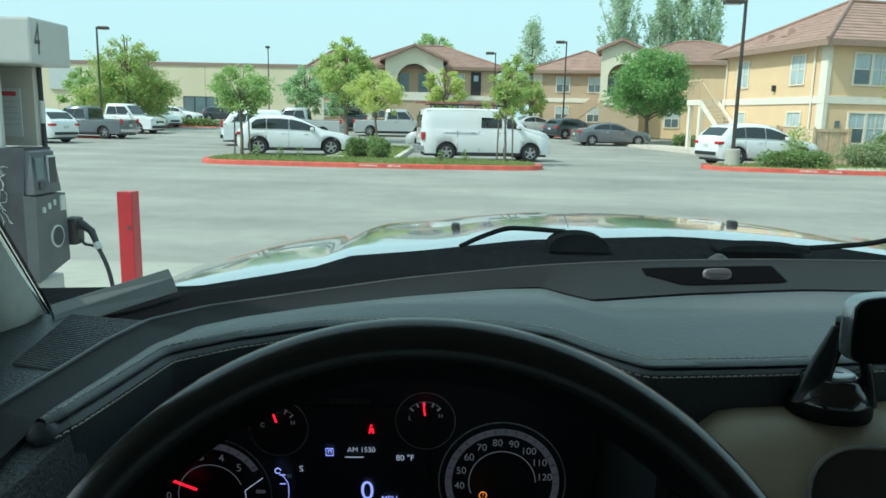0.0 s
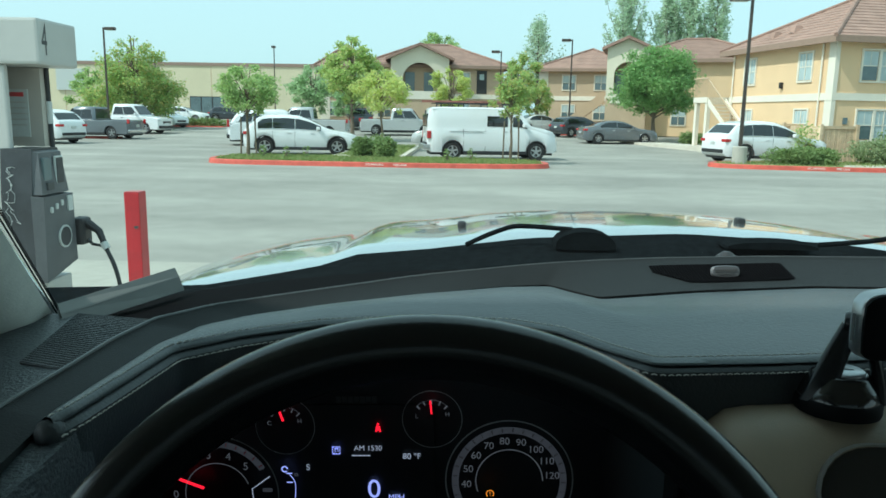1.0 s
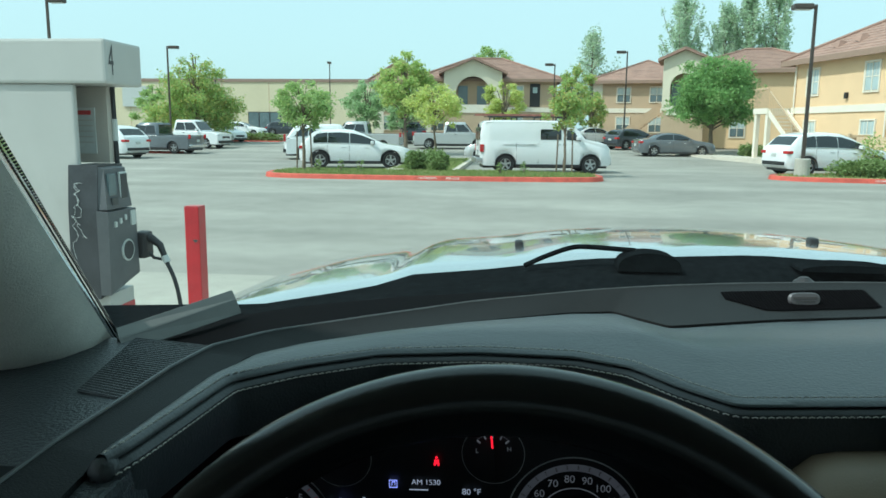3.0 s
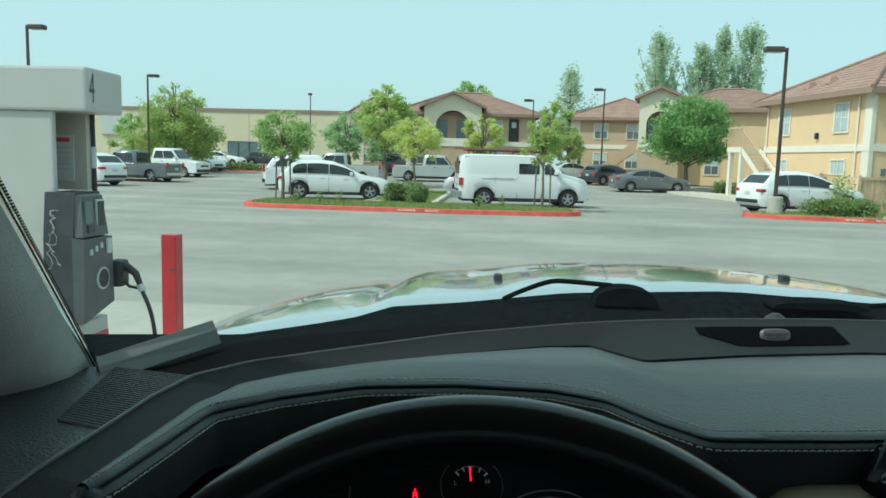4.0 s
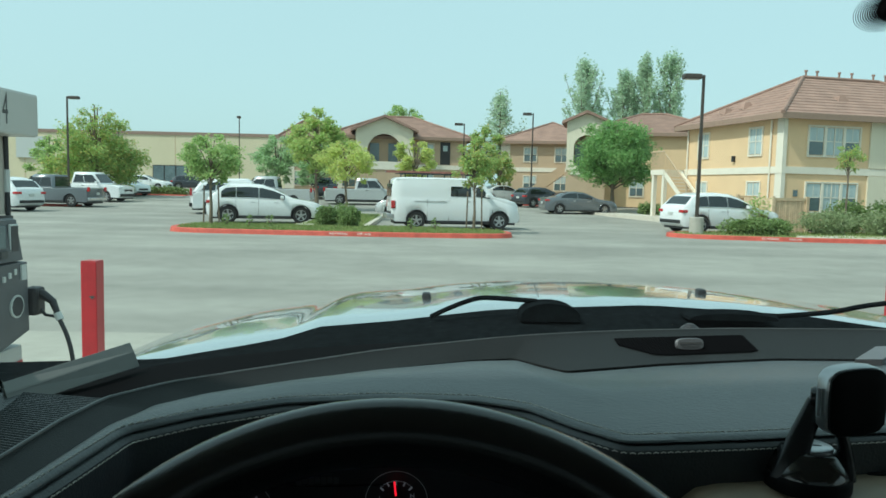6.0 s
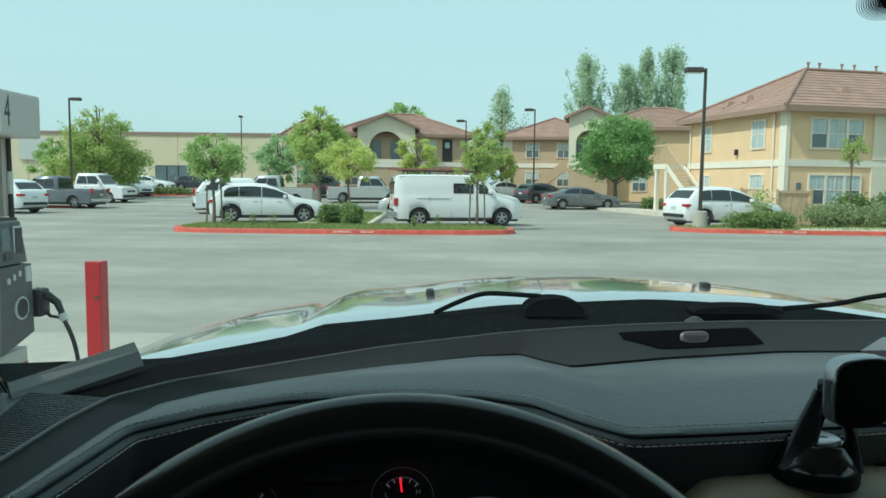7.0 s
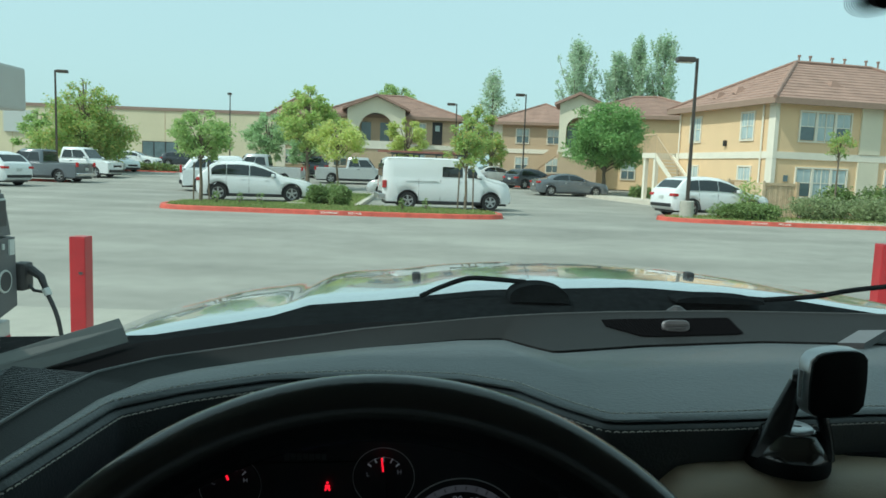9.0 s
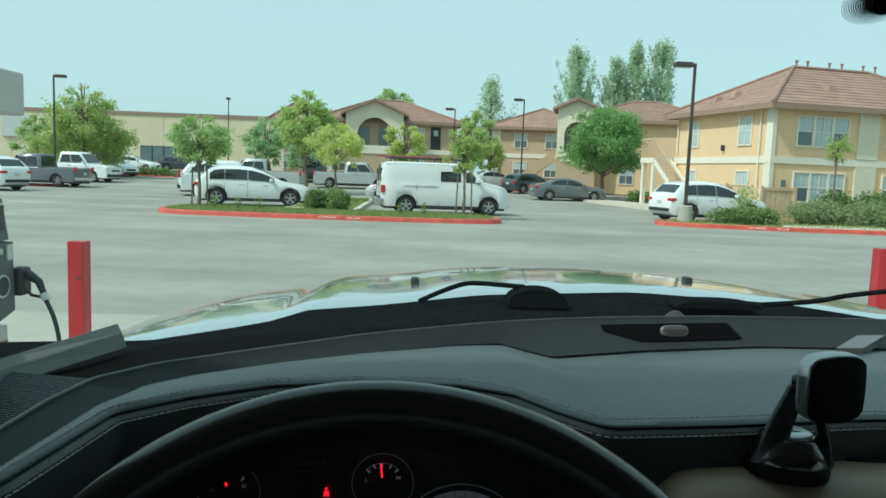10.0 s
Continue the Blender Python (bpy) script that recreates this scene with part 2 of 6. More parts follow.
def thing(name, label, category, m=None, group="", kind=""):
    ob = new(name)
    ob.empty_display_size = 0.05
    if m is not None:
        ob.matrix_basis = m
    return tagged(ob, label, category, group, kind)


def add_box(bm, x0, y0, z0, x1, y1, z1, bevel=0.0, m=None):
    r = bmesh.ops.create_cube(bm, size=1)
    vs = r["verts"]
    for v in vs:
        v.co = Vector(((x0 + x1) / 2 + v.co.x * (x1 - x0), (y0 + y1) / 2 + v.co.y * (y1 - y0), (z0 + z1) / 2 + v.co.z * (z1 - z0)))
        if m is not None:
            v.co = m @ v.co
    if bevel:
        es = list({e for v in vs for e in v.link_edges})
        bmesh.ops.bevel(bm, geom=es, offset=bevel, segments=2, affect="EDGES", profile=0.6)
    return bm


def box(x0, y0, z0, x1, y1, z1, bevel=0.0, m=None):
    return add_box(bmesh.new(), x0, y0, z0, x1, y1, z1, bevel, m)


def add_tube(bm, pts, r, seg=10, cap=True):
    """A round bar along pts; r is one radius or one for each point."""
    pts = [Vector(p) for p in pts]
    rs = r if isinstance(r, (list, tuple)) else [r] * len(pts)
    rings, up = [], Vector((0.13, 0.21, 0.97))
    for i, p in enumerate(pts):
        d = (pts[min(i + 1, len(pts) - 1)] - pts[max(i - 1, 0)]).normalized()
        a = d.cross(up)
        if a.length < 1e-3:
            a = d.cross(Vector((1, 0, 0)))
        a.normalize()
        b = d.cross(a)
        rings.append([bm.verts.new(p + (a * math.cos(k / seg * math.tau) + b * math.sin(k / seg * math.tau)) * rs[i]) for k in range(seg)])
    for q0, q1 in zip(rings, rings[1:]):
        for k in range(seg):
            bm.faces.new((q0[k], q0[(k + 1) % seg], q1[(k + 1) % seg], q1[k]))
    if cap:
        bm.faces.new(rings[0][::-1])
        bm.faces.new(rings[-1])
    return bm


def tube(pts, r, seg=10):
    return add_tube(bmesh.new(), pts, r, seg)


def loft(rings, closed=True, cap=True, bm=None):
    """Skin through rings of equally many points."""
    bm = bm or bmesh.new()
    vs = [[bm.verts.new(p) for p in ring] for ring in rings]
    n = len(vs[0])
    for a, b in zip(vs, vs[1:]):
        for k in range(n if closed else n - 1):
            bm.faces.new((a[k], a[(k + 1) % n], b[(k + 1) % n], b[k]))
    if cap and closed:
        for ring in (vs[0], vs[-1]):
            f = bm.faces.new(ring)
            bmesh.ops.triangulate(bm, faces=[f])
    return bm


def prism(poly, z0, z1, bm=None):
    return loft([[(x, y, z0) for x, y in poly], [(x, y, z1) for x, y in poly]], bm=bm)


def smooth_line(pts, n):
    """A smooth curve through a few control points, as n points."""
    P = [Vector(p) for p in pts]
    P = [P[0] * 2 - P[1]] + P + [P[-1] * 2 - P[-2]]
    out = []
    for i in range(n):
        u = i / (n - 1) * (len(P) - 3)
        k = min(int(u), len(P) - 4)
        t = u - k
        a, b, c, d = P[k:k + 4]
        out.append(0.5 * (2 * b + (c - a) * t + (2 * a - 5 * b + 4 * c - d) * t * t + (3 * b - a - 3 * c + d) * t ** 3))
    return out


def text_mesh(name, words, size, material, parent, m, label="", depth=0.0):
    cu = bpy.data.curves.new(name, "FONT")
    cu.body, cu.size, cu.align_x, cu.align_y, cu.extrude = words, size, "CENTER", "CENTER", depth
    tmp = bpy.data.objects.new(name, cu)
    scene.collection.objects.link(tmp)
    me = bpy.data.meshes.new_from_object(tmp.evaluated_get(bpy.context.evaluated_depsgraph_get()))
    bpy.data.objects.remove(tmp)
    bpy.data.curves.remove(cu)
    me.materials.clear()
    me.materials.append(material)
    ob = new(name, me)
    ob.parent, ob.matrix_basis = parent, m
    if label:
        tagged(ob, label)
    return ob


# ---- ground, kerbs, islands ----
def ground_z(y):
    u = min(1, max(0, (y - 36) / 44))
    return 0.9 * u * u * (3 - 2 * u)


def build_ground():
    ys = [-900, -100, 0, 30] + [36 + 2 * i for i in range(24)] + [120, 300, 1200, 2500]
    xs = [-2500, -300, -60, -20, 0, 20, 60, 300, 2500]
    bm = bmesh.new()
    g = [[bm.verts.new((x, y, ground_z(y))) for x in xs] for y in ys]
    for a, b in zip(g, g[1:]):
        for k in range(len(xs) - 1):
            bm.faces.new((a[k], a[k + 1], b[k + 1], b[k]))
    return part("ground", bm, ASPHALT, smooth=True)


tagged(build_ground(), "sun-bleached grey asphalt of a wide parking lot", "ground", kind="structure")


def offset_poly(poly, d):
    """Move a counter-clockwise outline inwards by d."""
    out, n = [], len(poly)
    for i in range(n):
        a, b, c = Vector(poly[i - 1]), Vector(poly[i]), Vector(poly[(i + 1) % n])
        n1, n2 = (b - a).normalized(), (c - b).normalized()
        v = Vector((-n1.y - n2.y, n1.x + n2.x))
        v = v / max(0.6, v.length ** 2 / 2)
        out.append(tuple(b + v * d))
    return out


def round_poly(ctrl, n=64):
    """A closed smooth outline through control points."""
    c = ctrl[-2:] + ctrl + ctrl[:3]
    pts = smooth_line([(x, y, 0) for x, y in c], n * 4)
    k0, k1 = 2 / (len(c) - 1), (2 + len(ctrl)) / (len(c) - 1)
    out = [pts[round((k0 + (k1 - k0) * i / n) * (n * 4 - 1))] for i in range(n)]
    return [(p.x, p.y) for p in out]


def island(name, outline, kerb_mat, label):
    """A kerbed planting bed: painted kerb ring and a grassy fill."""
    base = thing(name, label, "planting island", kind="structure")
    inner = offset_poly(outline, 0.17)
    low = offset_poly(outline, -0.03)
    top = offset_poly(outline, 0.02)
    bm = loft([[(x, y, 0.0) for x, y in low], [(x, y, 0.13) for x, y in outline], [(x, y, 0.155) for x, y in top],
               [(x, y, 0.155) for x, y in inner], [(x, y, 0.05) for x, y in inner]], cap=False)
    part("kerb", bm, kerb_mat, base, smooth=False)
    part("grass_fill", prism(inner, 0.02, 0.14), GRASS, base, "dry green grass and soil")
    return base


ISL1 = round_poly([(-8.35, 25.05), (-5.5, 24.72), (-2.7, 24.66), (0.2, 24.8), (2.4, 25.2), (3.0, 26.1), (2.5, 27.6), (0.0, 28.3),
                   (-3.0, 28.5), (-6.0, 28.6), (-8.4, 28.4), (-9.0, 26.6)])
ISL2 = round_poly([(9.35, 28.2), (10.2, 27.3), (12.5, 26.8), (15.0, 26.55), (21.0, 26.3), (30.0, 26.2), (31.0, 28.0), (30, 31.0),
                   (21.0, 32.0), (16.0, 31.0), (12.0, 30.0), (9.9, 29.4)])
isl1 = island("planting_island_1", ISL1, RED_KERB, "grassy parking island with a faded red kerb")
isl2 = island("planting_island_2", ISL2, RED_KERB, "shrub bed with a red kerb beside the apartments")
strip = thing("planting_strip_1", "grass strip with a pale concrete kerb between parking rows", "planting strip", kind="structure")
part("kerb", box(-2.5, 28.2, 0, -2.3, 40, 0.15, 0.02), PALE_KERB, strip)
part("kerb", box(-5.1, 28.4, 0, -4.95, 40, 0.15, 0.02), PALE_KERB, strip)
part("grass_fill", box(-4.95, 28.2, 0.01, -2.5, 40, 0.145), GRASS, strip)
part("kerb_end", box(-5.0, 27.9, 0, -4.3, 28.5, 0.2, 0.03), PALE_KERB, strip)
walkp = thing("walkway_1", "pale concrete walkway along the apartment buildings", "walkway", kind="structure")
part("slab", prism([(13.6, 26.85), (31, 26.5), (31, 28.3), (16.4, 28.5), (14.2, 28.0)], 0.1, 0.165), PALE_KERB, walkp)
part("slab", prism([(11.5, 45.5), (14.0, 38.5), (16, 39.2), (13.5, 46), (9.5, 60), (7.5, 60)], 0.02, 0.3), PALE_KERB, walkp)


def kerb_words(words, x, y, rz, parent):
    text_mesh("kerb_stencil", words, 0.1, WHITE_MARK, parent, pose(x, y, 0.085, 78, 0, rz), "white stencilled kerb lettering")


kerb_words("NO PARKING", -2.95, 24.615, 1, isl1)
kerb_words("FIRE LANE", -2.1, 24.625, 2, isl1)
kerb_words("NO PARKING", 12.6, 26.73, -6, isl2)
kerb_words("FIRE LANE", 13.5, 26.64, -5, isl2)


def stuff_blades(name, poly, n, z, h, material, label, category="grass", seed=1):
    """Loose grass blades scattered over an outline."""
    rng = random.Random(seed)
    xs, ys = [p[0] for p in poly], [p[1] for p in poly]

    def inside(x, y):
        c = False
        for (x0, y0), (x1, y1) in zip(poly, poly[1:] + poly[:1]):
            if (y0 > y) != (y1 > y) and x < (x1 - x0) * (y - y0) / (y1 - y0) + x0:
                c = not c
        return c
    V, F = [], []
    while len(F) < n:
        x, y = rng.uniform(min(xs), max(xs)), rng.uniform(min(ys), max(ys))
        if not inside(x, y):
            continue
        a, w, hh = rng.uniform(0, 6.3), rng.uniform(0.01, 0.03), h * rng.uniform(0.4, 1.2)
        k = len(V)
        V += [(x - w * math.cos(a), y - w * math.sin(a), z), (x + w * math.cos(a), y + w * math.sin(a), z),
              (x + rng.uniform(-.05, .05), y + rng.uniform(-.05, .05), z + hh)]
        F.append((k, k + 1, k + 2))
    me = bpy.data.meshes.new(name)
    me.from_pydata(V, [], F)
    me.materials.append(material)
    return tagged(new(name, me), label, category, kind="stuff")


stuff_blades("grass", offset_poly(ISL1, 0.25), 16000, 0.135, 0.1, BLADE, "short dry grass on the parking island", seed=3)
stuff_blades("grass", offset_poly(ISL2, 0.3), 9000, 0.135, 0.1, BLADE, "short grass round the shrubs", seed=4)
stuff_blades("grass", [(-4.9, 28.4), (-2.55, 28.4), (-2.55, 40), (-4.9, 40)], 5000, 0.14, 0.1, BLADE, "green grass strip between parking rows", seed=5)


# ---- plants ----
def leaves(blobs, n, size, seed, shell=0.4, fuzz=0.0):
    """Small leaf faces scattered through overlapping lumps, denser near their skins."""
    rng = random.Random(seed)
    V, F = [], []
    vol = [b[3] * b[4] * b[5] for b in blobs]
    for _ in range(n):
        cx, cy, cz, rx, ry, rz = rng.choices(blobs, vol)[0]
        d = Vector((rng.gauss(0, 1), rng.gauss(0, 1), rng.gauss(0, 1))).normalized()
        r = (shell + (1 - shell) * rng.random()) * (1 + 0.4 * noise.noise(d * 2.3 + Vector((seed, cx, cz)))) * (1 + abs(rng.gauss(0, fuzz)))
        p = Vector((cx + d.x * rx * r, cy + d.y * ry * r, cz + d.z * rz * r))
        a = Vector((rng.gauss(0, 1), rng.gauss(0, 1), rng.gauss(0, 0.6))).normalized()
        b = a.cross(Vector((rng.gauss(0, 1), rng.gauss(0, 1), rng.gauss(0, 1)))).normalized()
        s = size * rng.uniform(0.6, 1.4)
        k = len(V)
        V += [p - a * s, p + b * s * 0.55, p + a * s, p - b * s * 0.55]
        F.append((k, k + 1, k + 2, k + 3))
    me = bpy.data.meshes.new("crown")
    me.from_pydata([tuple(v) for v in V], [], F)
    return me


def tree(label, x, y, z, height, crown_r, crown_z0, material, trunk_r=0.09, n=4200, leaf=0.11, lumps=9, seed=1, shape="round"):
    """A tapered trunk with limbs and an uneven crown of leaves."""
    rng = random.Random(seed)
    t = thing("tree", label, "tree", pose(x, y, z))
    bm = bmesh.new()
    mid = (height + crown_z0) / 2
    top = Vector((rng.uniform(-.15, .15), rng.uniform(-.15, .15), mid + (height - mid) * 0.5))
    add_tube(bm, [(0, 0, -0.05), (0.02, 0, crown_z0 * 0.5), (top.x * 0.5, top.y * 0.5, crown_z0), top], [trunk_r * 1.25, trunk_r, trunk_r * 0.75, trunk_r * 0.2], 8)
    blobs = []
    lumps = int(lumps * 1.7)
    for i in range(lumps):
        a = i * 2.4 + rng.uniform(-.4, .4)
        u = (i + 0.5) / lumps
        zc = crown_z0 + (height - crown_z0) * (0.12 + 0.78 * u)
        if shape == "round":
            w = math.sin(math.pi * (0.14 + 0.76 * u)) ** 0.7
        elif shape == "dome":
            w = (1.0 - u ** 1.6) ** 0.75 + 0.1
        else:
            w = 1.05 - 0.92 * u
        rr = crown_r * w * rng.uniform(0.34, 0.86)
        px, py = math.cos(a) * rr, math.sin(a) * rr
        lr = crown_r * w * rng.uniform(0.22, 0.42)
        blobs.append((px, py, zc, lr, lr, max(lr * 0.7, (height - crown_z0) / lumps * 1.2)))
        add_tube(bm, [(0, 0, crown_z0 * 0.9 + (zc - crown_z0) * 0.5), (px * 0.5, py * 0.5, zc - lr * 0.25), (px, py, zc)], [trunk_r * 0.45, trunk_r * 0.28, trunk_r * 0.1], 5)
    part("trunk", bm, BARK, t)
    me = leaves(blobs, int(n * 1.9), leaf * 0.68, seed, 0.25, 0.13)
    me.materials.append(material)
    c = new("crown", me)
    c.parent = t
    return t


def upright_tree(label, x, y, z, height, spread, crown_z0, material, n, leaf, seed, rise=1.6, taper=0.6):
    """A tall tree of steep feathery branches with sky between them; rise sets how steeply they climb."""
    rng = random.Random(seed)
    t = thing("tree", label, "tree", pose(x, y, z))
    bm = bmesh.new()
    add_tube(bm, [(0, 0, -.05), (rng.uniform(-.1, .1), 0, height * .5), (rng.uniform(-.2, .2), rng.uniform(-.2, .2), height * .97)], [.22, .13, .02], 7)
    blobs = [(0, 0, height * .955, .28, .28, height * .045)]
    count = 30
    for i in range(count):
        u = i / count
        z0 = crown_z0 + (height * .93 - crown_z0) * u
        reach = spread * (1 - u) ** taper * rng.uniform(.45, 1.05) * (.55 + .45 * min(1, u / .2))
        a = i * 2.4 + rng.uniform(-.5, .5)
        tip = Vector((math.cos(a) * reach, math.sin(a) * reach, min(height * .97, z0 + reach * rise * rng.uniform(.7, 1.2))))
        foot = Vector((0, 0, z0))
        bend = foot.lerp(tip, .5) + Vector((math.cos(a), math.sin(a), -.3 * rise)) * reach * .12
        add_tube(bm, [foot, bend, tip], [.06, .04, .012], 5)
        for v in (.35, .62, .9):
            p = foot.lerp(bend, v * 2) if v < .5 else bend.lerp(tip, v * 2 - 1)
            r = spread * rng.uniform(.10, .21) * (1.15 - .4 * v)
            blobs.append((p.x, p.y, p.z, r, r, r * (1.0 + .75 * rise * rng.uniform(.6, 1.1))))
    part("trunk", bm, BARK, t)
    me = leaves(blobs, n, leaf, seed, .1, .1)
    me.materials.append(material)
    new("crown", me).parent = t
    return t


def shrub(label, x, y, z, rx, ry, rz, material, n=1500, leaf=0.06, seed=1, name="shrub"):
    rng = random.Random(seed)
    t = thing(name, label, "shrub", pose(x, y, z))
    blobs = [(rng.uniform(-.45, .45) * rx, rng.uniform(-.45, .45) * ry, rz * rng.uniform(0.75, 1.0), rx * 0.62, ry * 0.62, rz * rng.uniform(0.8, 1.0)) for _ in range(6)]
    bm = bmesh.new()
    for b in blobs[:4]:
        add_tube(bm, [(0, 0, -0.03), (b[0] * .5, b[1] * .5, b[2] * .6), (b[0], b[1], b[2])], [0.03, 0.02, 0.01], 5)
    part("stems", bm, BARK, t)
    me = leaves(blobs, n, leaf, seed, 0.7)
    me.materials.append(material)
    c = new("crown", me)
    c.parent = t
    return t


t1 = tree("young staked tree with a round green crown on the island", -8.05, 27.6, 0.13, 3.45, 1.3, 1.35, LEAF_GREEN, 0.06, 3000, 0.085, 10, 11)
t2 = tree("young staked tree with thin turning leaves on the island", 1.75, 27.6, 0.13, 3.5, 0.95, 1.3, LEAF_MIXED, 0.05, 1500, 0.085, 9, 12)
for tr in (t1, t2):
    for dx in (-0.28, 0.3):
        part("support_stake", tube([(dx, 0.05, -0.05), (dx * 0.9, 0.05, 1.45)], 0.03, 7), BARK, tr)
tree("tall green street tree with yellowing top", -6.9, 46, 0.15, 6.7, 2.15, 1.6, LEAF_SPRING, 0.12, 5200, 0.14, 12, 13)
tree("yellow-green young tree beside the parked cars", -4.0, 36.5, 0.14, 3.95, 1.65, 1.45, LEAF_YELLOW, 0.06, 2600, 0.1, 11, 14)
tree("small tree with orange-tipped leaves behind the van", -0.8, 45, 0.15, 4.6, 1.4, 1.7, LEAF_YELLOW, 0.08, 3000, 0.11, 9, 15)
tree("dense dark green shade tree by the apartments", 12.8, 51, 0.25, 6.75, 3.2, 1.35, LEAF_DARK, 0.16, 15000, 0.13, 24, 16)
tree("broad tree with yellow and orange leaves over parked cars", -24.8, 56, 0.35, 7.6, 3.25, 0.9, LEAF_MIXED, 0.16, 12000, 0.14, 20, 17, "dome")
tree("green tree beside the broad parking lot tree", -29.2, 58, 0.35, 5.0, 1.9, 0.6, LEAF_GREEN, 0.12, 2600, 0.14, 9, 18)
tree("hazy green tree in front of the warehouse", -13.0, 64, 0.6, 5.6, 2.3, 0.8, LEAF_GREY, 0.12, 4200, 0.16, 11, 19)
tree("hazy green tree in front of the warehouse", -9.2, 60, 0.5, 5.0, 2.0, 0.6, LEAF_GREY, 0.12, 3500, 0.16, 10, 20)
tree("thin tree with turning leaves behind the parking lot", 4.3, 58, 0.5, 6.4, 1.7, 1.2, LEAF_MIXED, 0.1, 2600, 0.15, 10, 21)
tree("thin tree with turning leaves behind the parking lot", 6.0, 62, 0.6, 4.6, 1.6, 1.0, LEAF_MIXED, 0.1, 1800, 0.15, 9, 22)
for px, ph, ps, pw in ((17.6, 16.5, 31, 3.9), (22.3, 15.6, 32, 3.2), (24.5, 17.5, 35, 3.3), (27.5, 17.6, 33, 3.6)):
    upright_tree("tall slender poplar rising behind the roofs", px, 85, 0.9, ph - 0.9, pw, 4.5, LEAF_POPLAR_HAZE, 9500, 0.13, ps, 1.9, 0.55)
upright_tree("tall open conifer behind the apartments", 7.2, 75, 0.85, 10.9, 4.9, 3.0, LEAF_POPLAR_HAZE, 5200, 0.12, 41, 0.5, 0.95)
tree("round green tree behind the arched building", -2.9, 92, 0.9, 11.2, 3.6, 5, LEAF_GREEN, 0.2, 4600, 0.2, 11, 42)
shrub("clipped round green bush on the grass strip", -3.85, 28.1, 0.13, 0.5, 0.5, 0.42, HEDGE, 2400, 0.05, 51)
shrub("clipped round green bush on the grass strip", -2.95, 27.9, 0.13, 0.42, 0.42, 0.40, HEDGE, 1800, 0.05, 52)
shrub("clipped round green bush on the grass strip", -3.6, 31.0, 0.13, 0.7, 0.6, 0.42, HEDGE, 1600, 0.05, 53)
for i, (sx, sy) in enumerate(((-7.2, 26.6), (-6.35, 26.5), (-5.6, 26.4), (-0.55, 26.3), (0.3, 26.6))):
    shrub("small thin sapling in the grass", sx, sy, 0.13, 0.17, 0.17, 0.27, HEDGE, 70, 0.045, 60 + i)
for i, (sx, sy, rx, rz) in enumerate(((12.1, 28.6, .8, .34), (13.0, 28.2, .9, .38), (13.6, 28.4, .8, .36))):
    shrub("low spreading green shrub in the red-kerbed bed", sx, sy, 0.13, rx, 0.7, rz, HEDGE, 2400, 0.05, 70 + i)
for i, (sx, sy, rx, ry, rz) in enumerate(((16.5, 29.6, 1.5, 1.0, .52), (18.7, 29.7, 1.5, 1.0, .54), (21.2, 29.8, 1.6, 1.0, .54))):
    shrub("low wide grey-green hedge beside the walkway", sx, sy, 0.13, rx, ry, rz, LEAF_SAGE, 4200, 0.05, 80 + i)
for i, sx in enumerate((17.9, 19.7, 21.6)):
    shrub("clipped green hedge in front of the apartments", sx, 31.6, 0.13, 1.15, 0.8, 0.75, HEDGE, 3600, 0.055, 90 + i)
for i, (sx, sy) in enumerate(((14.2, 47), (15.2, 46.4), (15.9, 46), (10.6, 55))):
    shrub("round green foundation shrub by the stairs", sx, sy, 0.15, 0.8, 0.6, 0.5, HEDGE, 1500, 0.07, 100 + i)
for i, sx in enumerate((-26.0, -23.6, -21.4)):
    shrub("low hedge on the far parking island", sx, 62, 0.5, 1.8, 0.8, 0.42, HEDGE, 1600, 0.09, 110 + i)
tree("thin leaning crape myrtle with reddish tips beside the facade", 17.75, 31.0, 0.13, 3.85, 0.8, 2.5, LEAF_MIXED, 0.04, 650, 0.07, 7, 120)
shrub("thin wispy shrub by the wooden fence", 14.0, 31.0, 0.13, 0.6, 0.5, 0.85, LEAF_MIXED, 500, 0.06, 121)


# ---- vehicles ----
def arc(cx, r, a0, a1, n=9, cz=0.0):
    return [(cx + r * math.cos(radians(a0 + (a1 - a0) * i / (n - 1))), cz + r * math.sin(radians(a0 + (a1 - a0) * i / (n - 1)))) for i in range(n)]


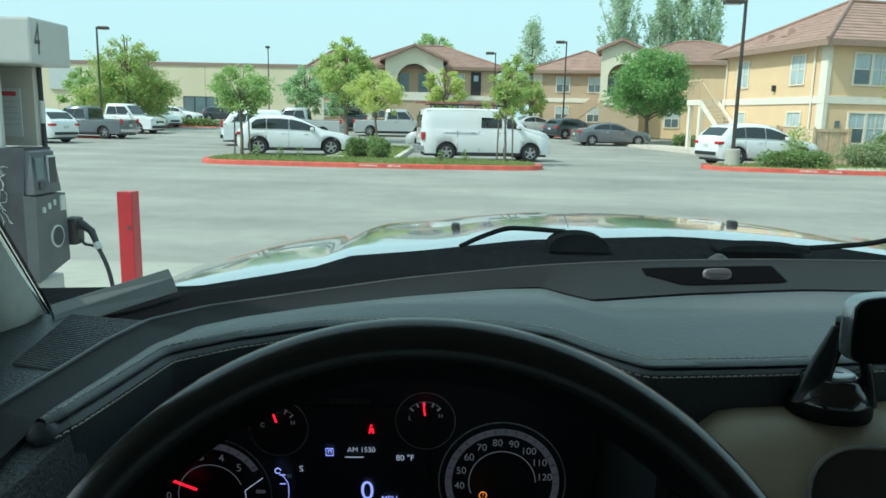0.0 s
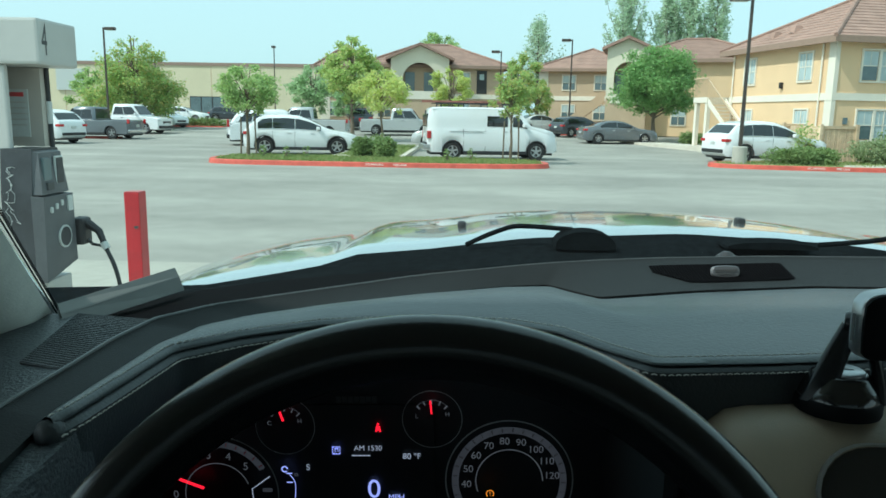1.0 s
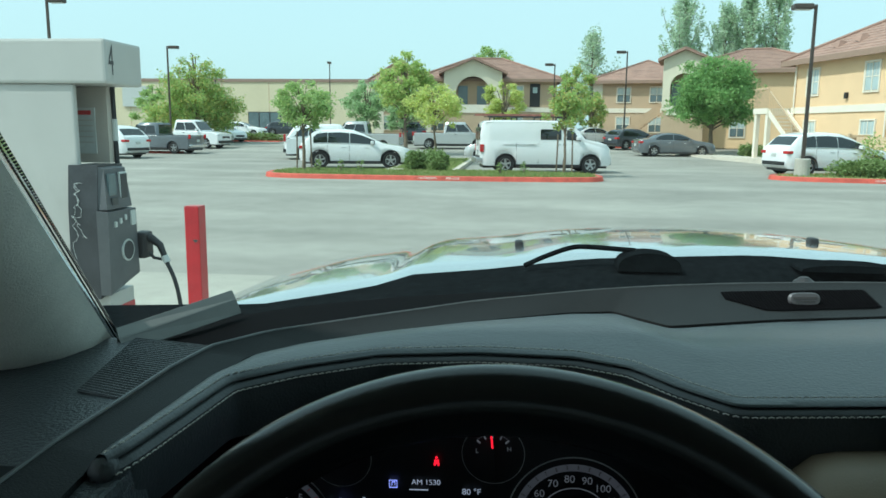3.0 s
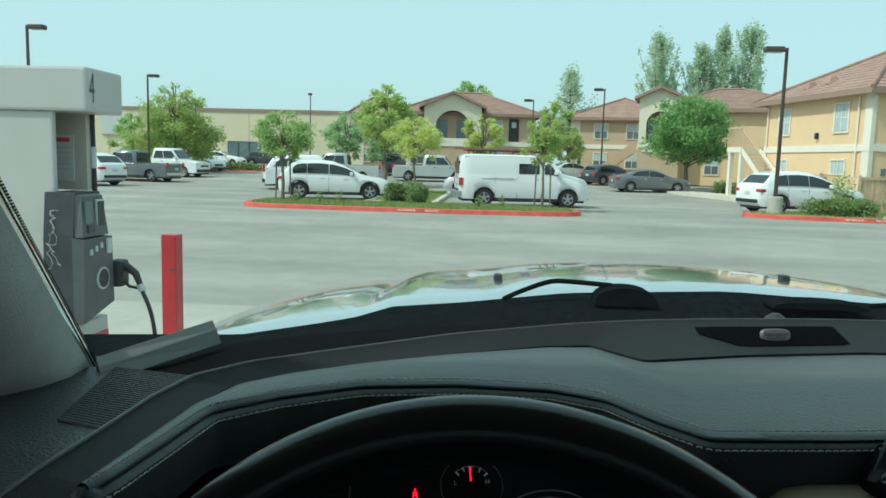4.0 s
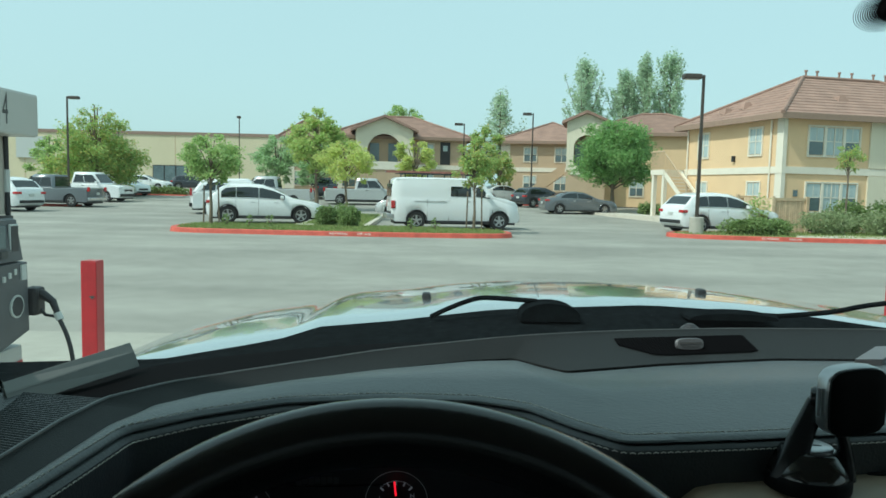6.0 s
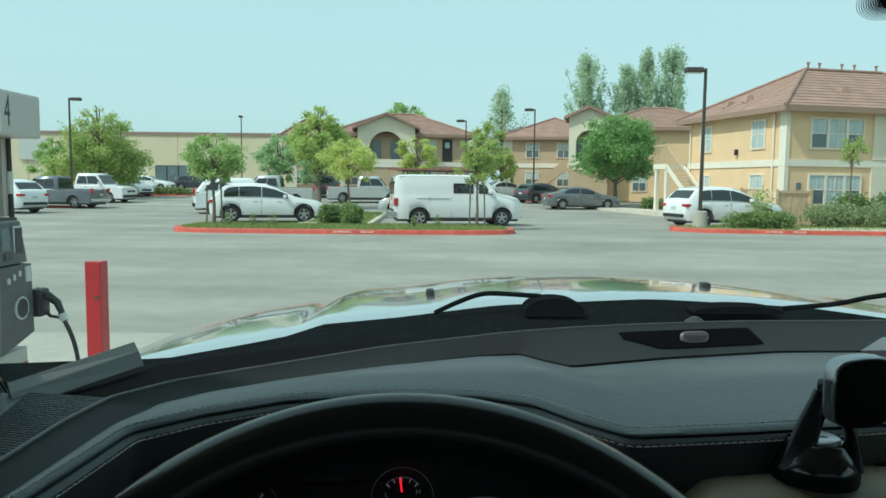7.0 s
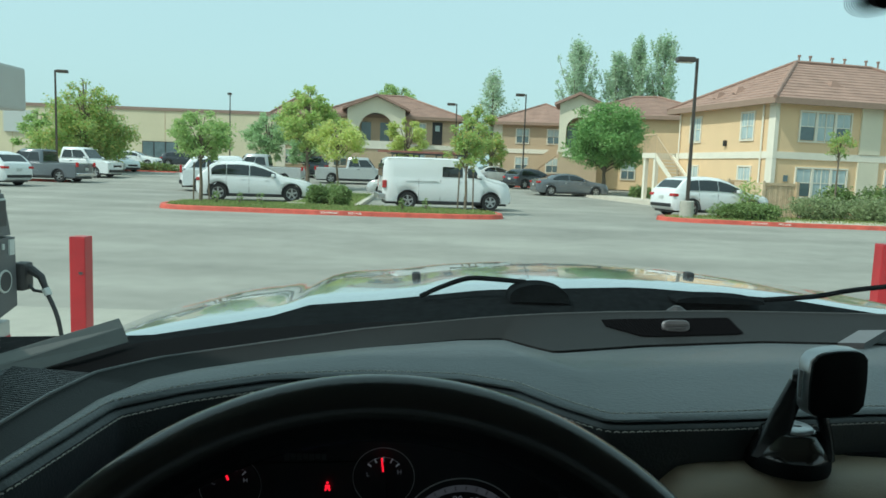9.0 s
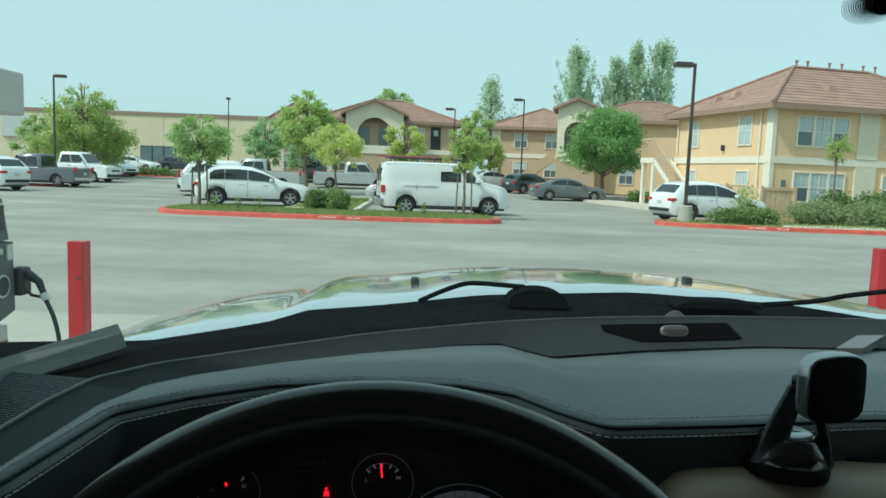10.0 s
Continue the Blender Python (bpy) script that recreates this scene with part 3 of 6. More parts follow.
def wheel(parent, x, y, r, side):
    w = 0.23
    ring = [(r * 0.62, -w / 2), (r * 0.93, -w / 2), (r, -w / 2 + 0.04), (r, w / 2 - 0.04), (r * 0.93, w / 2), (r * 0.62, w / 2)]
    seg = 22
    bm = loft([[(p * math.cos(k / seg * math.tau), q, p * math.sin(k / seg * math.tau)) for p, q in ring] for k in range(seg)] , closed=True, cap=False)
    vs = list(bm.verts)
    for i in range(6):
        bm.faces.new((vs[(seg - 1) * 6 + i], vs[(seg - 1) * 6 + (i + 1) % 6], vs[(i + 1) % 6], vs[i]))
    t = part("wheel", bm, TYRE, parent, m=pose(x, y, r), smooth=True)
    bm = bmesh.new()
    o = side * w * 0.42
    add_tube(bm, [(0, o - 0.02, 0), (0, o + 0.02, 0)], r * 0.16, 12)
    for k in range(5):
        a = k / 5 * math.tau
        add_box(bm, -0.035, o - 0.015, 0, 0.035, o + 0.015, r * 0.6, m=Matrix.Rotation(a, 4, "Y"))
    for k in range(20):
        a0, a1 = k / 20 * math.tau, (k + 1) / 20 * math.tau
        q = [bm.verts.new((p * math.cos(a), o + dy, p * math.sin(a))) for a in (a0, a1) for p, dy in ((r * 0.56, 0.012), (r * 0.66, 0.0))]
        bm.faces.new((q[0], q[1], q[3], q[2]))
    part("rim", bm, RIM, t)
    part("brake_disc", tube([(0, -side * 0.02, 0), (0, side * 0.02, 0)], r * 0.6, 16), BLACK_TRIM, t)


SHAPES = {
    # upper body line (share of length from rear, share of height), cabin foot rear/front, roof rear/front, belt height, hub places
    "suv": dict(line=((0, .36), (.005, .56), (.05, .62), (.30, .615), (.66, .60), (.80, .585), (.93, .53), (.985, .44), (1, .33)),
                cab=(.02, .745, .12, .585, .615), hubs=(.19, .81), r=.215),
    "pickup": dict(line=((0, .34), (.003, .575), (.02, .60), (.40, .60), (.70, .61), (.76, .60), (.93, .575), (.99, .52), (1, .34)),
                   cab=(.385, .755, .405, .65, .60), hubs=(.2, .82), r=.205),
}


def vehicle(name, category, label, shape, paint, L, W, H, m, group="parked vehicles"):
    """A parked car: shaped body with wheel arches, cabin glass, roof, pillars, lamps, wheels."""
    S = SHAPES[shape]
    t = thing(name, label, category, m, group)
    x = lambda u: (u - 0.5) * L
    r = min(S["r"] * 1.75, 0.40)
    sill = 0.28
    poly = [(x(u), v * H) for u, v in S["line"]]
    a1, a0 = x(S["hubs"][1]), x(S["hubs"][0])
    low = [(x(1) - 0.03, sill + 0.06), (x(.985), sill)]
    low += arc(a1, r * 1.17, -8, 188, 11, r)
    low += [(a1 - r * 1.25, sill), (a0 + r * 1.25, sill)]
    low += arc(a0, r * 1.17, -8, 188, 11, r)
    low += [(x(.015), sill), (x(0) + 0.01, sill + 0.07)]
    poly = poly + low
    rings = []
    for s in (-1, -.97, -.88, -.6, 0, .6, .88, .97, 1):
        e = abs(s)
        rings.append([(px * (1 - 0.05 * e ** 5), s * W / 2 * (1 - 0.05 * max(0, pz / H - .45)) - (0.0), pz - (0.05 * max(0, e - .85) / .15 if pz > 0.45 * H else 0)) for px, pz in poly])
    part("body", loft(rings), paint, t, smooth=True)
    part("underbody", box(x(.02), -W * .36, 0.2, x(.98), W * .36, H * .42), BLACK_TRIM, t)
    part("rocker_trim", box(a0 + r * 1.2, -W / 2 - 0.004, sill - 0.02, a1 - r * 1.2, W / 2 + 0.004, sill + 0.1, 0.01), BLACK_TRIM, t)
    for ux in S["hubs"]:
        for sd in (-1, 1):
            wheel(t, x(ux), sd * (W / 2 - 0.13), r, sd)
    c0, c1, r0, r1, bz = S["cab"]
    zb, zt = bz * H - 0.03, H
    def ring(u, z, grow=0.0):
        q = (z - zb) / (zt - zb)
        xa, xb = x(c0 + (r0 - c0) * q) - grow, x(c1 + (r1 - c1) * q) + grow
        hw = W / 2 * (0.95 - 0.17 * q) + grow
        k = 0.12
        sag = lambda px: z - (.35 * H * ((px - x(.45)) / L) ** 2 * q if shape != "pickup" else 0)
        return [(px, py, sag(px)) for px, py in ((xa, -hw + k), (xa + k, -hw), (xb - k * 2.5, -hw), (xb, -hw + k * 2), (xb, hw - k * 2), (xb - k * 2.5, hw), (xa + k, hw), (xa, hw - k))]
    crown = [(px * .93 + (x(r0) + x(r1)) * .035, py * .84, pz + .02 * .6) for px, py, pz in ring(0, zt)]
    part("cabin", loft([ring(0, zb), ring(0, zb + (zt - zb) * .45, .008), ring(0, zt - (zt - zb) * .12, .004), [(px * .985, py * .955, pz - .01) for px, py, pz in ring(0, zt)], crown]), paint, t, smooth=True)

    def on_side(u, q, sd, out=0.012):
        rg = ring(0, zb + (zt - zb) * q)
        a_, b_ = Vector(rg[0]), Vector(rg[3])
        return Vector((a_.x + (b_.x - a_.x) * u, sd * (abs(rg[1][1]) + out), rg[0][2]))
    spans = {"suv": ((.10, .30), (.315, .60), (.615, .95)), "pickup": ((.08, .46), (.48, .93))}[shape]
    for sd in (-1, 1):
        for k, (u0, u1) in enumerate(spans):
            lo, hi = (.17, .78)
            tl = u0 + (.05 if k == 0 else 0)
            tr = min(u1, .86) if k == len(spans) - 1 else u1
            q = [(u0, lo), (u1, lo), (tr, hi), (tl, hi)]
            bm = loft([[on_side(u, v, sd, .014) for u, v in q], [on_side(u, v, sd, -.03) for u, v in q]])
            part("side_window", bm, CAR_GLASS, t)
        mold = [on_side(.07, .13, sd, .012), on_side(.97, .13, sd, .012)]
        part("belt_moulding", tube(mold, 0.014, 6), CHROME if shape == "suv" else BLACK_TRIM, t)
    for nm, e, sg in (("windscreen", 3, 1), ("rear_window", 0, -1)):
        lo, hi = ring(0, zb + (zt - zb) * .14), ring(0, zb + (zt - zb) * .86)
        k = .9
        q = [Vector((lo[e][0] + sg * .012, -abs(lo[1][1]) * .84, lo[0][2])), Vector((lo[e][0] + sg * .012, abs(lo[1][1]) * .84, lo[0][2])),
             Vector((hi[e][0] + sg * .012, abs(hi[1][1]) * .84, hi[0][2])), Vector((hi[e][0] + sg * .012, -abs(hi[1][1]) * .84, hi[0][2]))]
        part(nm, loft([q, [v - Vector((sg * .05, 0, .01)) for v in q]]), CAR_GLASS, t)
    if shape == "pickup":
        # Dark lid on a solid bed; its colour stands for the hollow's shade.
        part("bed_shade", box(x(.025), -W * .44, .5 * H, x(.375), W * .44, .604 * H), BLACK_TRIM, t)
    # lamps, bumpers, handles, mirrors, plate
    tz = {"suv": .50, "pickup": .49}[shape] * H
    th = {"suv": .2, "pickup": .14}[shape] * H
    for sd in (-1, 1):
        part("tail_lamp", box(x(0) - 0.008, sd * W * .462 - .06, tz, x(.02), sd * W * .462 + .06, tz + th, 0.02), TAIL, t)
        part("head_lamp", box(x(.945), sd * W * .40 - .17, .44 * H, x(.985), sd * W * .40 + .17, .51 * H, 0.03), HEAD, t)
        mx = .70 if shape == "pickup" else .68
        mz = .62 * H
        part("mirror", box(x(mx), sd * W * .5 - (0 if sd > 0 else .2), mz, x(mx) + .12, sd * W * .5 + (.2 if sd > 0 else 0), mz + .15, 0.03), paint, t)
        for u in ((.40, .58) if shape == "suv" else (.52,)):
            part("door_handle", box(x(u), sd * W * .495 - .02, .535 * H, x(u) + .17, sd * W * .495 + .022, .555 * H, 0.008), BLACK_TRIM, t)
    part("rear_bumper", box(x(0) - .05, -W * .47, .2 * H, x(.05), W * .47, .3 * H, 0.04), CHROME if shape == "pickup" else BLACK_TRIM, t)
    part("front_bumper", box(x(.95), -W * .46, .18 * H, x(1) + .02, W * .46, .28 * H, 0.04), BLACK_TRIM, t)
    part("grille", box(x(.97), -W * .26, .31 * H, x(.998), W * .26, .43 * H, 0.02), BLACK_TRIM, t)
    part("number_plate", box(x(0) - .022, -.16, .38 * H, x(0) + .02, .16, .38 * H + .15), PUMP_LITE, t)
    return t


SMOOTH = {
    # roof line, belt line, hub places, wheel radius, sill, side window spans, windscreen span, rear window span
    "crossover": dict(top=((0, .40), (.004, .56), (.018, .645), (.045, .70), (.10, .865), (.135, .935), (.22, .985), (.36, 1.0), (.47, .975), (.56, .895), (.66, .755), (.735, .645), (.78, .622), (.90, .575), (.955, .52), (.985, .44), (1, .33)),
                      belt=((0, .62), (.3, .615), (.6, .60), (.74, .585), (1, .40)), hubs=(.18, .80), r=.37, sill=.28,
                      side=((.125, .247), (.252, .437), (.443, .66)), front=(.50, .715), rear=(.045, .112), tail=.50),
    "saloon": dict(top=((0, .45), (.006, .62), (.02, .70), (.13, .735), (.16, .755), (.26, .92), (.33, .98), (.43, 1.0), (.52, .965), (.60, .87), (.70, .71), (.735, .675), (.90, .605), (.96, .54), (.988, .45), (1, .34)),
                   belt=((0, .68), (.3, .66), (.6, .635), (.72, .62), (1, .42)), hubs=(.19, .81), r=.33, sill=.2,
                   side=((.215, .43), (.44, .665)), front=(.535, .70), rear=(.165, .30), tail=.55),
}
SMOOTH["panel_van"] = dict(top=((0, .38), (.004, .78), (.014, .92), (.04, .98), (.10, .998), (.55, 1.0), (.64, .985), (.685, .955), (.70, .93), (.785, .665), (.80, .645), (.90, .60), (.955, .555), (.98, .49), (1, .34)),
                           belt=((0, .60), (.7, .60), (.8, .585), (1, .42)), hubs=(.19, .83), r=.36, sill=.30, tumble=.06, win=(.10, .52), tail_size=(.07, .30),
                           side=((.45, .605), (.645, .755)), front=(.70, .79), rear=None, tail=.40)
SMOOTH["hatchback"] = dict(SMOOTH["crossover"], r=.33, sill=.22)


def smooth_car(name, category, label, shape, paint, L, W, H, m, group="parked vehicles"):
    """A parked car with one flowing body skin, wheel arches, glass that follows it, lamps and wheels."""
    S = SMOOTH[shape]
    t = thing(name, label, category, m, group)
    r, R = S["r"], S["r"] * 1.14
    x = lambda u: (u - .5) * L
    tx, tz = [p[0] for p in S["top"]], [p[1] * H for p in S["top"]]
    bx, bz = [p[0] for p in S["belt"]], [p[1] * H for p in S["belt"]]
    hubs = [x(h) for h in S["hubs"]]

    def station(u):
        zt = float(np.interp(u, tx, tz))
        zs = S["sill"] + .12 * max(0, (.03 - u) / .03) + .08 * max(0, (u - .975) / .025)
        for h in hubs:
            d = abs(x(u) - h)
            if d < R:
                zs = max(zs, r + math.sqrt(R * R - d * d))
        zb = min(float(np.interp(u, bx, bz)), zt - .03 * H)
        zs = min(zs, zb - .06)
        w = W / 2 * (1 - .15 * max(0, (.09 - u) / .09) ** 2 - .24 * max(0, (u - .90) / .10) ** 2)
        q = max(0, min(1, (zt - zb) / (H - .6 * H)))
        return zs, zb, zt, w, w * (.965 - S.get("tumble", .21) * q)

    def flank(u, q, out=0.0):
        """A point of the glasshouse side: q 0 at the belt, 1 at the roof edge."""
        zs, zb, zt, w, ye = station(u)
        ze = zb + (zt - zb) * .93
        y = w * .965 + (ye - w * .965) * q + .03 * w * math.sin(math.pi * q) * min(1, (zt - zb) / .3)
        return y + out, zb + (ze - zb) * q

    us = sorted(set([k / 70 for k in range(71)] + [p[0] for p in S["top"]] + [max(0.0, min(1.0, (h + sd * R * f) / L + .5)) for h in hubs for sd in (-1, 1) for f in (.5, .8, .93, .99, 1.005)]))
    rings = []
    for u in us:
        zs, zb, zt, w, ye = station(u)
        half = [(w * .93, zs), (w * .985, zs + .22 * (zb - zs)), (w, zs + .55 * (zb - zs)), (w * .992, zs + .8 * (zb - zs)), (w * .972, zb - .004)]
        half += [flank(u, v) for v in (.05, .35, .7, 1.0)]
        half += [(ye * .93, zt - .025 * (zt - zb)), (ye * .75, zt - .004), (ye * .4, zt + .006), (0, zt + .010)]
        rings.append([(x(u), a, b) for a, b in half] + [(x(u), -a, b) for a, b in half[-2::-1]])
    part("body", loft(rings), paint, t, smooth=True)
    part("underbody", box(x(.03), -W * .34, .2, x(.97), W * .34, H * .36), BLACK_TRIM, t)
    for h in hubs:
        for sd in (-1, 1):
            wheel(t, h, sd * (W / 2 - .125), r, sd)
            lip = [(h + R * 1.0 * math.cos(a), sd * (W / 2 - .012), r + R * 1.0 * math.sin(a)) for a in [radians(-4 + 188 * k / 18) for k in range(19)]]
            part("arch_lip", tube(lip, .022, 6), BLACK_TRIM if shape != "saloon" else paint, t)
    part("rocker_trim", box(hubs[0] + R, -W / 2 * .975, S["sill"] - .05, hubs[1] - R, W / 2 * .975, S["sill"] + .06, .02), BLACK_TRIM, t)
    for sd in (-1, 1):
        for k, (u0, u1) in enumerate(S["side"]):
            ring_list = []
            for i in range(11):
                u = u0 + (u1 - u0) * i / 10
                lift = max(0, 1 - i / 3) * .5 if k == 0 and S["rear"] else 0
                w0, w1 = S.get("win", (.12, .72))
                if not S["rear"] and k == 1:
                    w1 *= min(1, (10 - i) / 5 + .12)
                col = [flank(u, w0 + w1 * j / 4 if not lift else w0 + w1 * j / 4 * (1 - lift * .6), .009) for j in range(5)]
                ring_list.append([(x(u), sd * a, b) for a, b in col] + [(x(u), sd * (a - .02), b) for a, b in reversed(col)])
            part("side_window", loft(ring_list), CAR_GLASS, t, smooth=True)
        line = [(x(S["side"][0][0] + (S["side"][-1][1] - S["side"][0][0]) * i / 12), *[v for v in (lambda f: (sd * f[0], f[1]))(flank(S["side"][0][0] + (S["side"][-1][1] - S["side"][0][0]) * i / 12, .07, .006))]) for i in range(13)]
        if S["rear"]:
            part("belt_moulding", tube(line, .011, 6), CHROME if shape != "hatchback" else BLACK_TRIM, t)
        for u in (S["side"][-1][0] - .006, S["side"][-2][0] - .005 if len(S["side"]) > 2 else .27):
            zs, zb, zt, w, ye = station(u)
            part("door_seam", box(x(u) - .006, sd * w * .985 - .012, max(zs, .34), x(u) + .006, sd * w * .985 + .013, zb - .03), BLACK_TRIM, t)
        for u in (.37, .57):
            zs, zb, zt, w, ye = station(u)
            part("door_handle", box(x(u), sd * w * .985 - .02, zb - .13, x(u) + .17, sd * w * .985 + .025, zb - .10, .008), RIM, t)
        mu = S["side"][-1][1] - .035
        my, mz = flank(mu, .15)
        part("mirror", box(x(mu) - .02, sd * my - (.02 if sd > 0 else .22), mz - .01, x(mu) + .13, sd * my + (.22 if sd > 0 else .02), mz + .14, .04), paint, t)
        tl = S["tail"] * H
        tw, lh = S.get("tail_size", (.17, .13))
        part("tail_lamp", box(x(0) - .004, sd * (W * .48 - tw) - tw, tl, x(.055 if tw > .1 else .03), sd * (W * .48 - tw) + tw, tl + lh, min(.035, tw * .3)), TAIL, t)
        part("head_lamp", box(x(.925), sd * W * .345 - .16, .415 * H, x(.978), sd * W * .345 + .155, .485 * H, .035), HEAD, t)
    for nm, span in (("windscreen", S["front"]), ("rear_window", S["rear"])):
        if span is None:
            continue
        u0, u1 = span
        ring_list = []
        for i in range(9):
            u = u0 + (u1 - u0) * i / 8
            zs, zb, zt, w, ye = station(u)
            col = [(s_ * ye * .86, zt + .008 + .012 * (1 - abs(s_))) for s_ in (-1, -.6, 0, .6, 1)]
            ring_list.append([(x(u), a, b) for a, b in col] + [(x(u), a, b - .03) for a, b in reversed(col)])
        part(nm, loft(ring_list), CAR_GLASS, t, smooth=True)
    part("rear_bumper", box(x(0) - .03, -W * .40, .24 * H, x(.04), W * .40, .33 * H, .04), BLACK_TRIM if shape != "saloon" else paint, t)
    part("front_bumper", box(x(.965), -W * .36, .16 * H, x(1) + .015, W * .36, .25 * H, .04), BLACK_TRIM, t)
    part("grille", box(x(.975), -W * .24, .29 * H, x(1) + .006, W * .24, .40 * H, .02), BLACK_TRIM, t)
    part("number_plate", box(x(0) - .014, -.16, .43 * H, x(0) + .02, .16, .43 * H + .14), PUMP_LITE, t)
    return t


def cargo_van(label, m):
    """A panel van: rear door windows, side seam, roof rack and a long ladder."""
    L, W, H = 5.35, 2.02, 2.1
    t = smooth_car("white_van", "van", label, "panel_van", PAINT_WHITE, L, W, H, m)
    x = lambda u: (u - .5) * L
    for y0 in (-.80, .06):
        part("rear_window", box(x(0) - .012, y0, .62 * H, x(.02), y0 + .74, .86 * H, .02), CAR_GLASS, t)
    part("door_seam", box(x(0) - .008, -.008, .32 * H, x(.01), .008, .93 * H), BLACK_TRIM, t)
    part("step_bumper", box(x(0) - .16, -W * .46, .20 * H, x(.02), W * .46, .29 * H, .03), RIM, t)
    for sd in (-1, 1):
        for u in (.435, .622, .775):
            part("door_seam", box(x(u), sd * W * .488 - .012, .30, x(u) + .012, sd * W * .488 + .012, .575 * H), BLACK_TRIM, t)
        part("rain_gutter", tube([(x(.03), sd * W * .452, .955 * H), (x(.35), sd * W * .452, .965 * H), (x(.66), sd * W * .452, .955 * H)], .014, 6), PAINT_WHITE, t)
        part("body_crease", box(x(.17), sd * W / 2 - .016, .535 * H, x(.42), sd * W / 2 + .004, .545 * H), RIM, t)
        part("indicator", box(x(.945), sd * W * .40 - .05, .44 * H, x(.972), sd * W * .40 + .06, .50 * H, .015), TAIL, t)
    for y0 in (-W * .34, W * .31):
        part("rack_rail", box(x(.06), y0, H + .12, x(.66), y0 + .05, H + .16), BLACK_TRIM, t)
    for u in (.10, .27, .45, .62):
        part("rack_bar", box(x(u), -W * .36, H + .085, x(u) + .05, W * .36, H + .12), BLACK_TRIM, t)
        for sd in (-1, 1):
            part("rack_foot", box(x(u), sd * W * .36 - .02, H - .08, x(u) + .05, sd * W * .36 + .02, H + .12), BLACK_TRIM, t)
    lad = part("ladder", box(x(-.03), -.42, H + .16, x(.60), -.37, H + .24), OLD_RED, t, "weathered reddish ladder on the roof rack")
    part("ladder_rail", box(x(-.03), .0, H + .16, x(.60), .05, H + .24), OLD_RED, lad)
    for i in range(11):
        part("rung", tube([(x(-.03 + .06 * i), -.38, H + .2), (x(-.03 + .06 * i), .01, H + .2)], .016, 6), RIM, lad)
    return t


def car_at(x, y, heading):
    return pose(x, y, ground_z(y), 0, 0, heading)


smooth_car("white_crossover", "car", "white crossover with red tail lamps parked behind the island", "crossover", PAINT_WHITE, 4.85, 1.93, 1.68, car_at(-7.0, 32.2, 12))
cargo_van("white cargo van with a roof rack and ladder", car_at(1.05, 30.9, 9))
vehicle("white_large_suv", "car", "large white sport utility vehicle seen behind the crossover", "suv", PAINT_WHITE, 5.2, 2.04, 1.9, car_at(-10.2, 40.5, 18))
vehicle("silver_pickup", "pickup truck", "silver pickup truck parked beyond the bushes", "pickup", PAINT_SILVER, 5.8, 2.0, 1.9, car_at(-4.6, 54, 3))
vehicle("grey_pickup", "pickup truck", "pale pickup truck with a grey bed behind the white cars", "pickup", PAINT_SILVER, 5.8, 2.0, 1.95, car_at(-10.6, 50, 182))
smooth_car("dark_suv", "car", "dark sport utility vehicle in the far row", "crossover", PAINT_DARK, 4.6, 1.9, 1.75, car_at(-8.6, 62, 100))
smooth_car("silver_sedan", "car", "silver sedan nose showing behind the van", "saloon", PAINT_SILVER, 4.7, 1.85, 1.45, car_at(-0.5, 41.5, 176))
smooth_car("grey_sedan", "car", "dark grey sedan parked by the apartment buildings", "saloon", PAINT_GREY, 4.9, 1.85, 1.46, car_at(9.9, 48.5, 8))
smooth_car("dark_hatchback", "car", "dark hatchback parked beside the grey sedan", "hatchback", PAINT_DARK, 4.4, 1.8, 1.5, car_at(8.6, 56, 30))
smooth_car("white_sedan", "car", "white sedan in the far parking row", "saloon", PAINT_WHITE, 4.6, 1.8, 1.45, car_at(6.3, 62, 20))
smooth_car("white_wagon", "car", "white sport utility car beside the lamp post", "crossover", PAINT_WHITE, 4.9, 1.95, 1.74, car_at(12.75, 31.9, 14))
smooth_car("white_minivan", "car", "white minivan seen from behind in the lot", "crossover", PAINT_WHITE, 5.1, 2.0, 1.75, car_at(-22.6, 38.7, 165))
vehicle("dark_pickup", "pickup truck", "dark grey pickup truck in the parking row", "pickup", PAINT_GREY, 5.6, 1.95, 1.85, car_at(-22.3, 44.5, 174))
vehicle("white_pickup", "pickup truck", "white crew cab pickup truck under the broad tree", "pickup", PAINT_WHITE, 5.8, 2.0, 1.95, car_at(-23.2, 51, -6))
smooth_car("white_sedan", "car", "white sedan nose past the pickup truck", "saloon", PAINT_WHITE, 4.6, 1.8, 1.45, car_at(-24.4, 60, -30))
smooth_car("white_sedan", "car", "white sedan behind the low hedge", "saloon", PAINT_WHITE, 4.7, 1.8, 1.45, car_at(-27.2, 72, 0))
smooth_car("white_sedan", "car", "white sedan behind the low hedge", "saloon", PAINT_SILVER, 4.7, 1.8, 1.45, car_at(-31, 74, 0))
smooth_car("dark_hatchback", "car", "dark car in front of the warehouse window", "hatchback", PAINT_DARK, 4.4, 1.8, 1.5, car_at(-24.5, 78, 10))


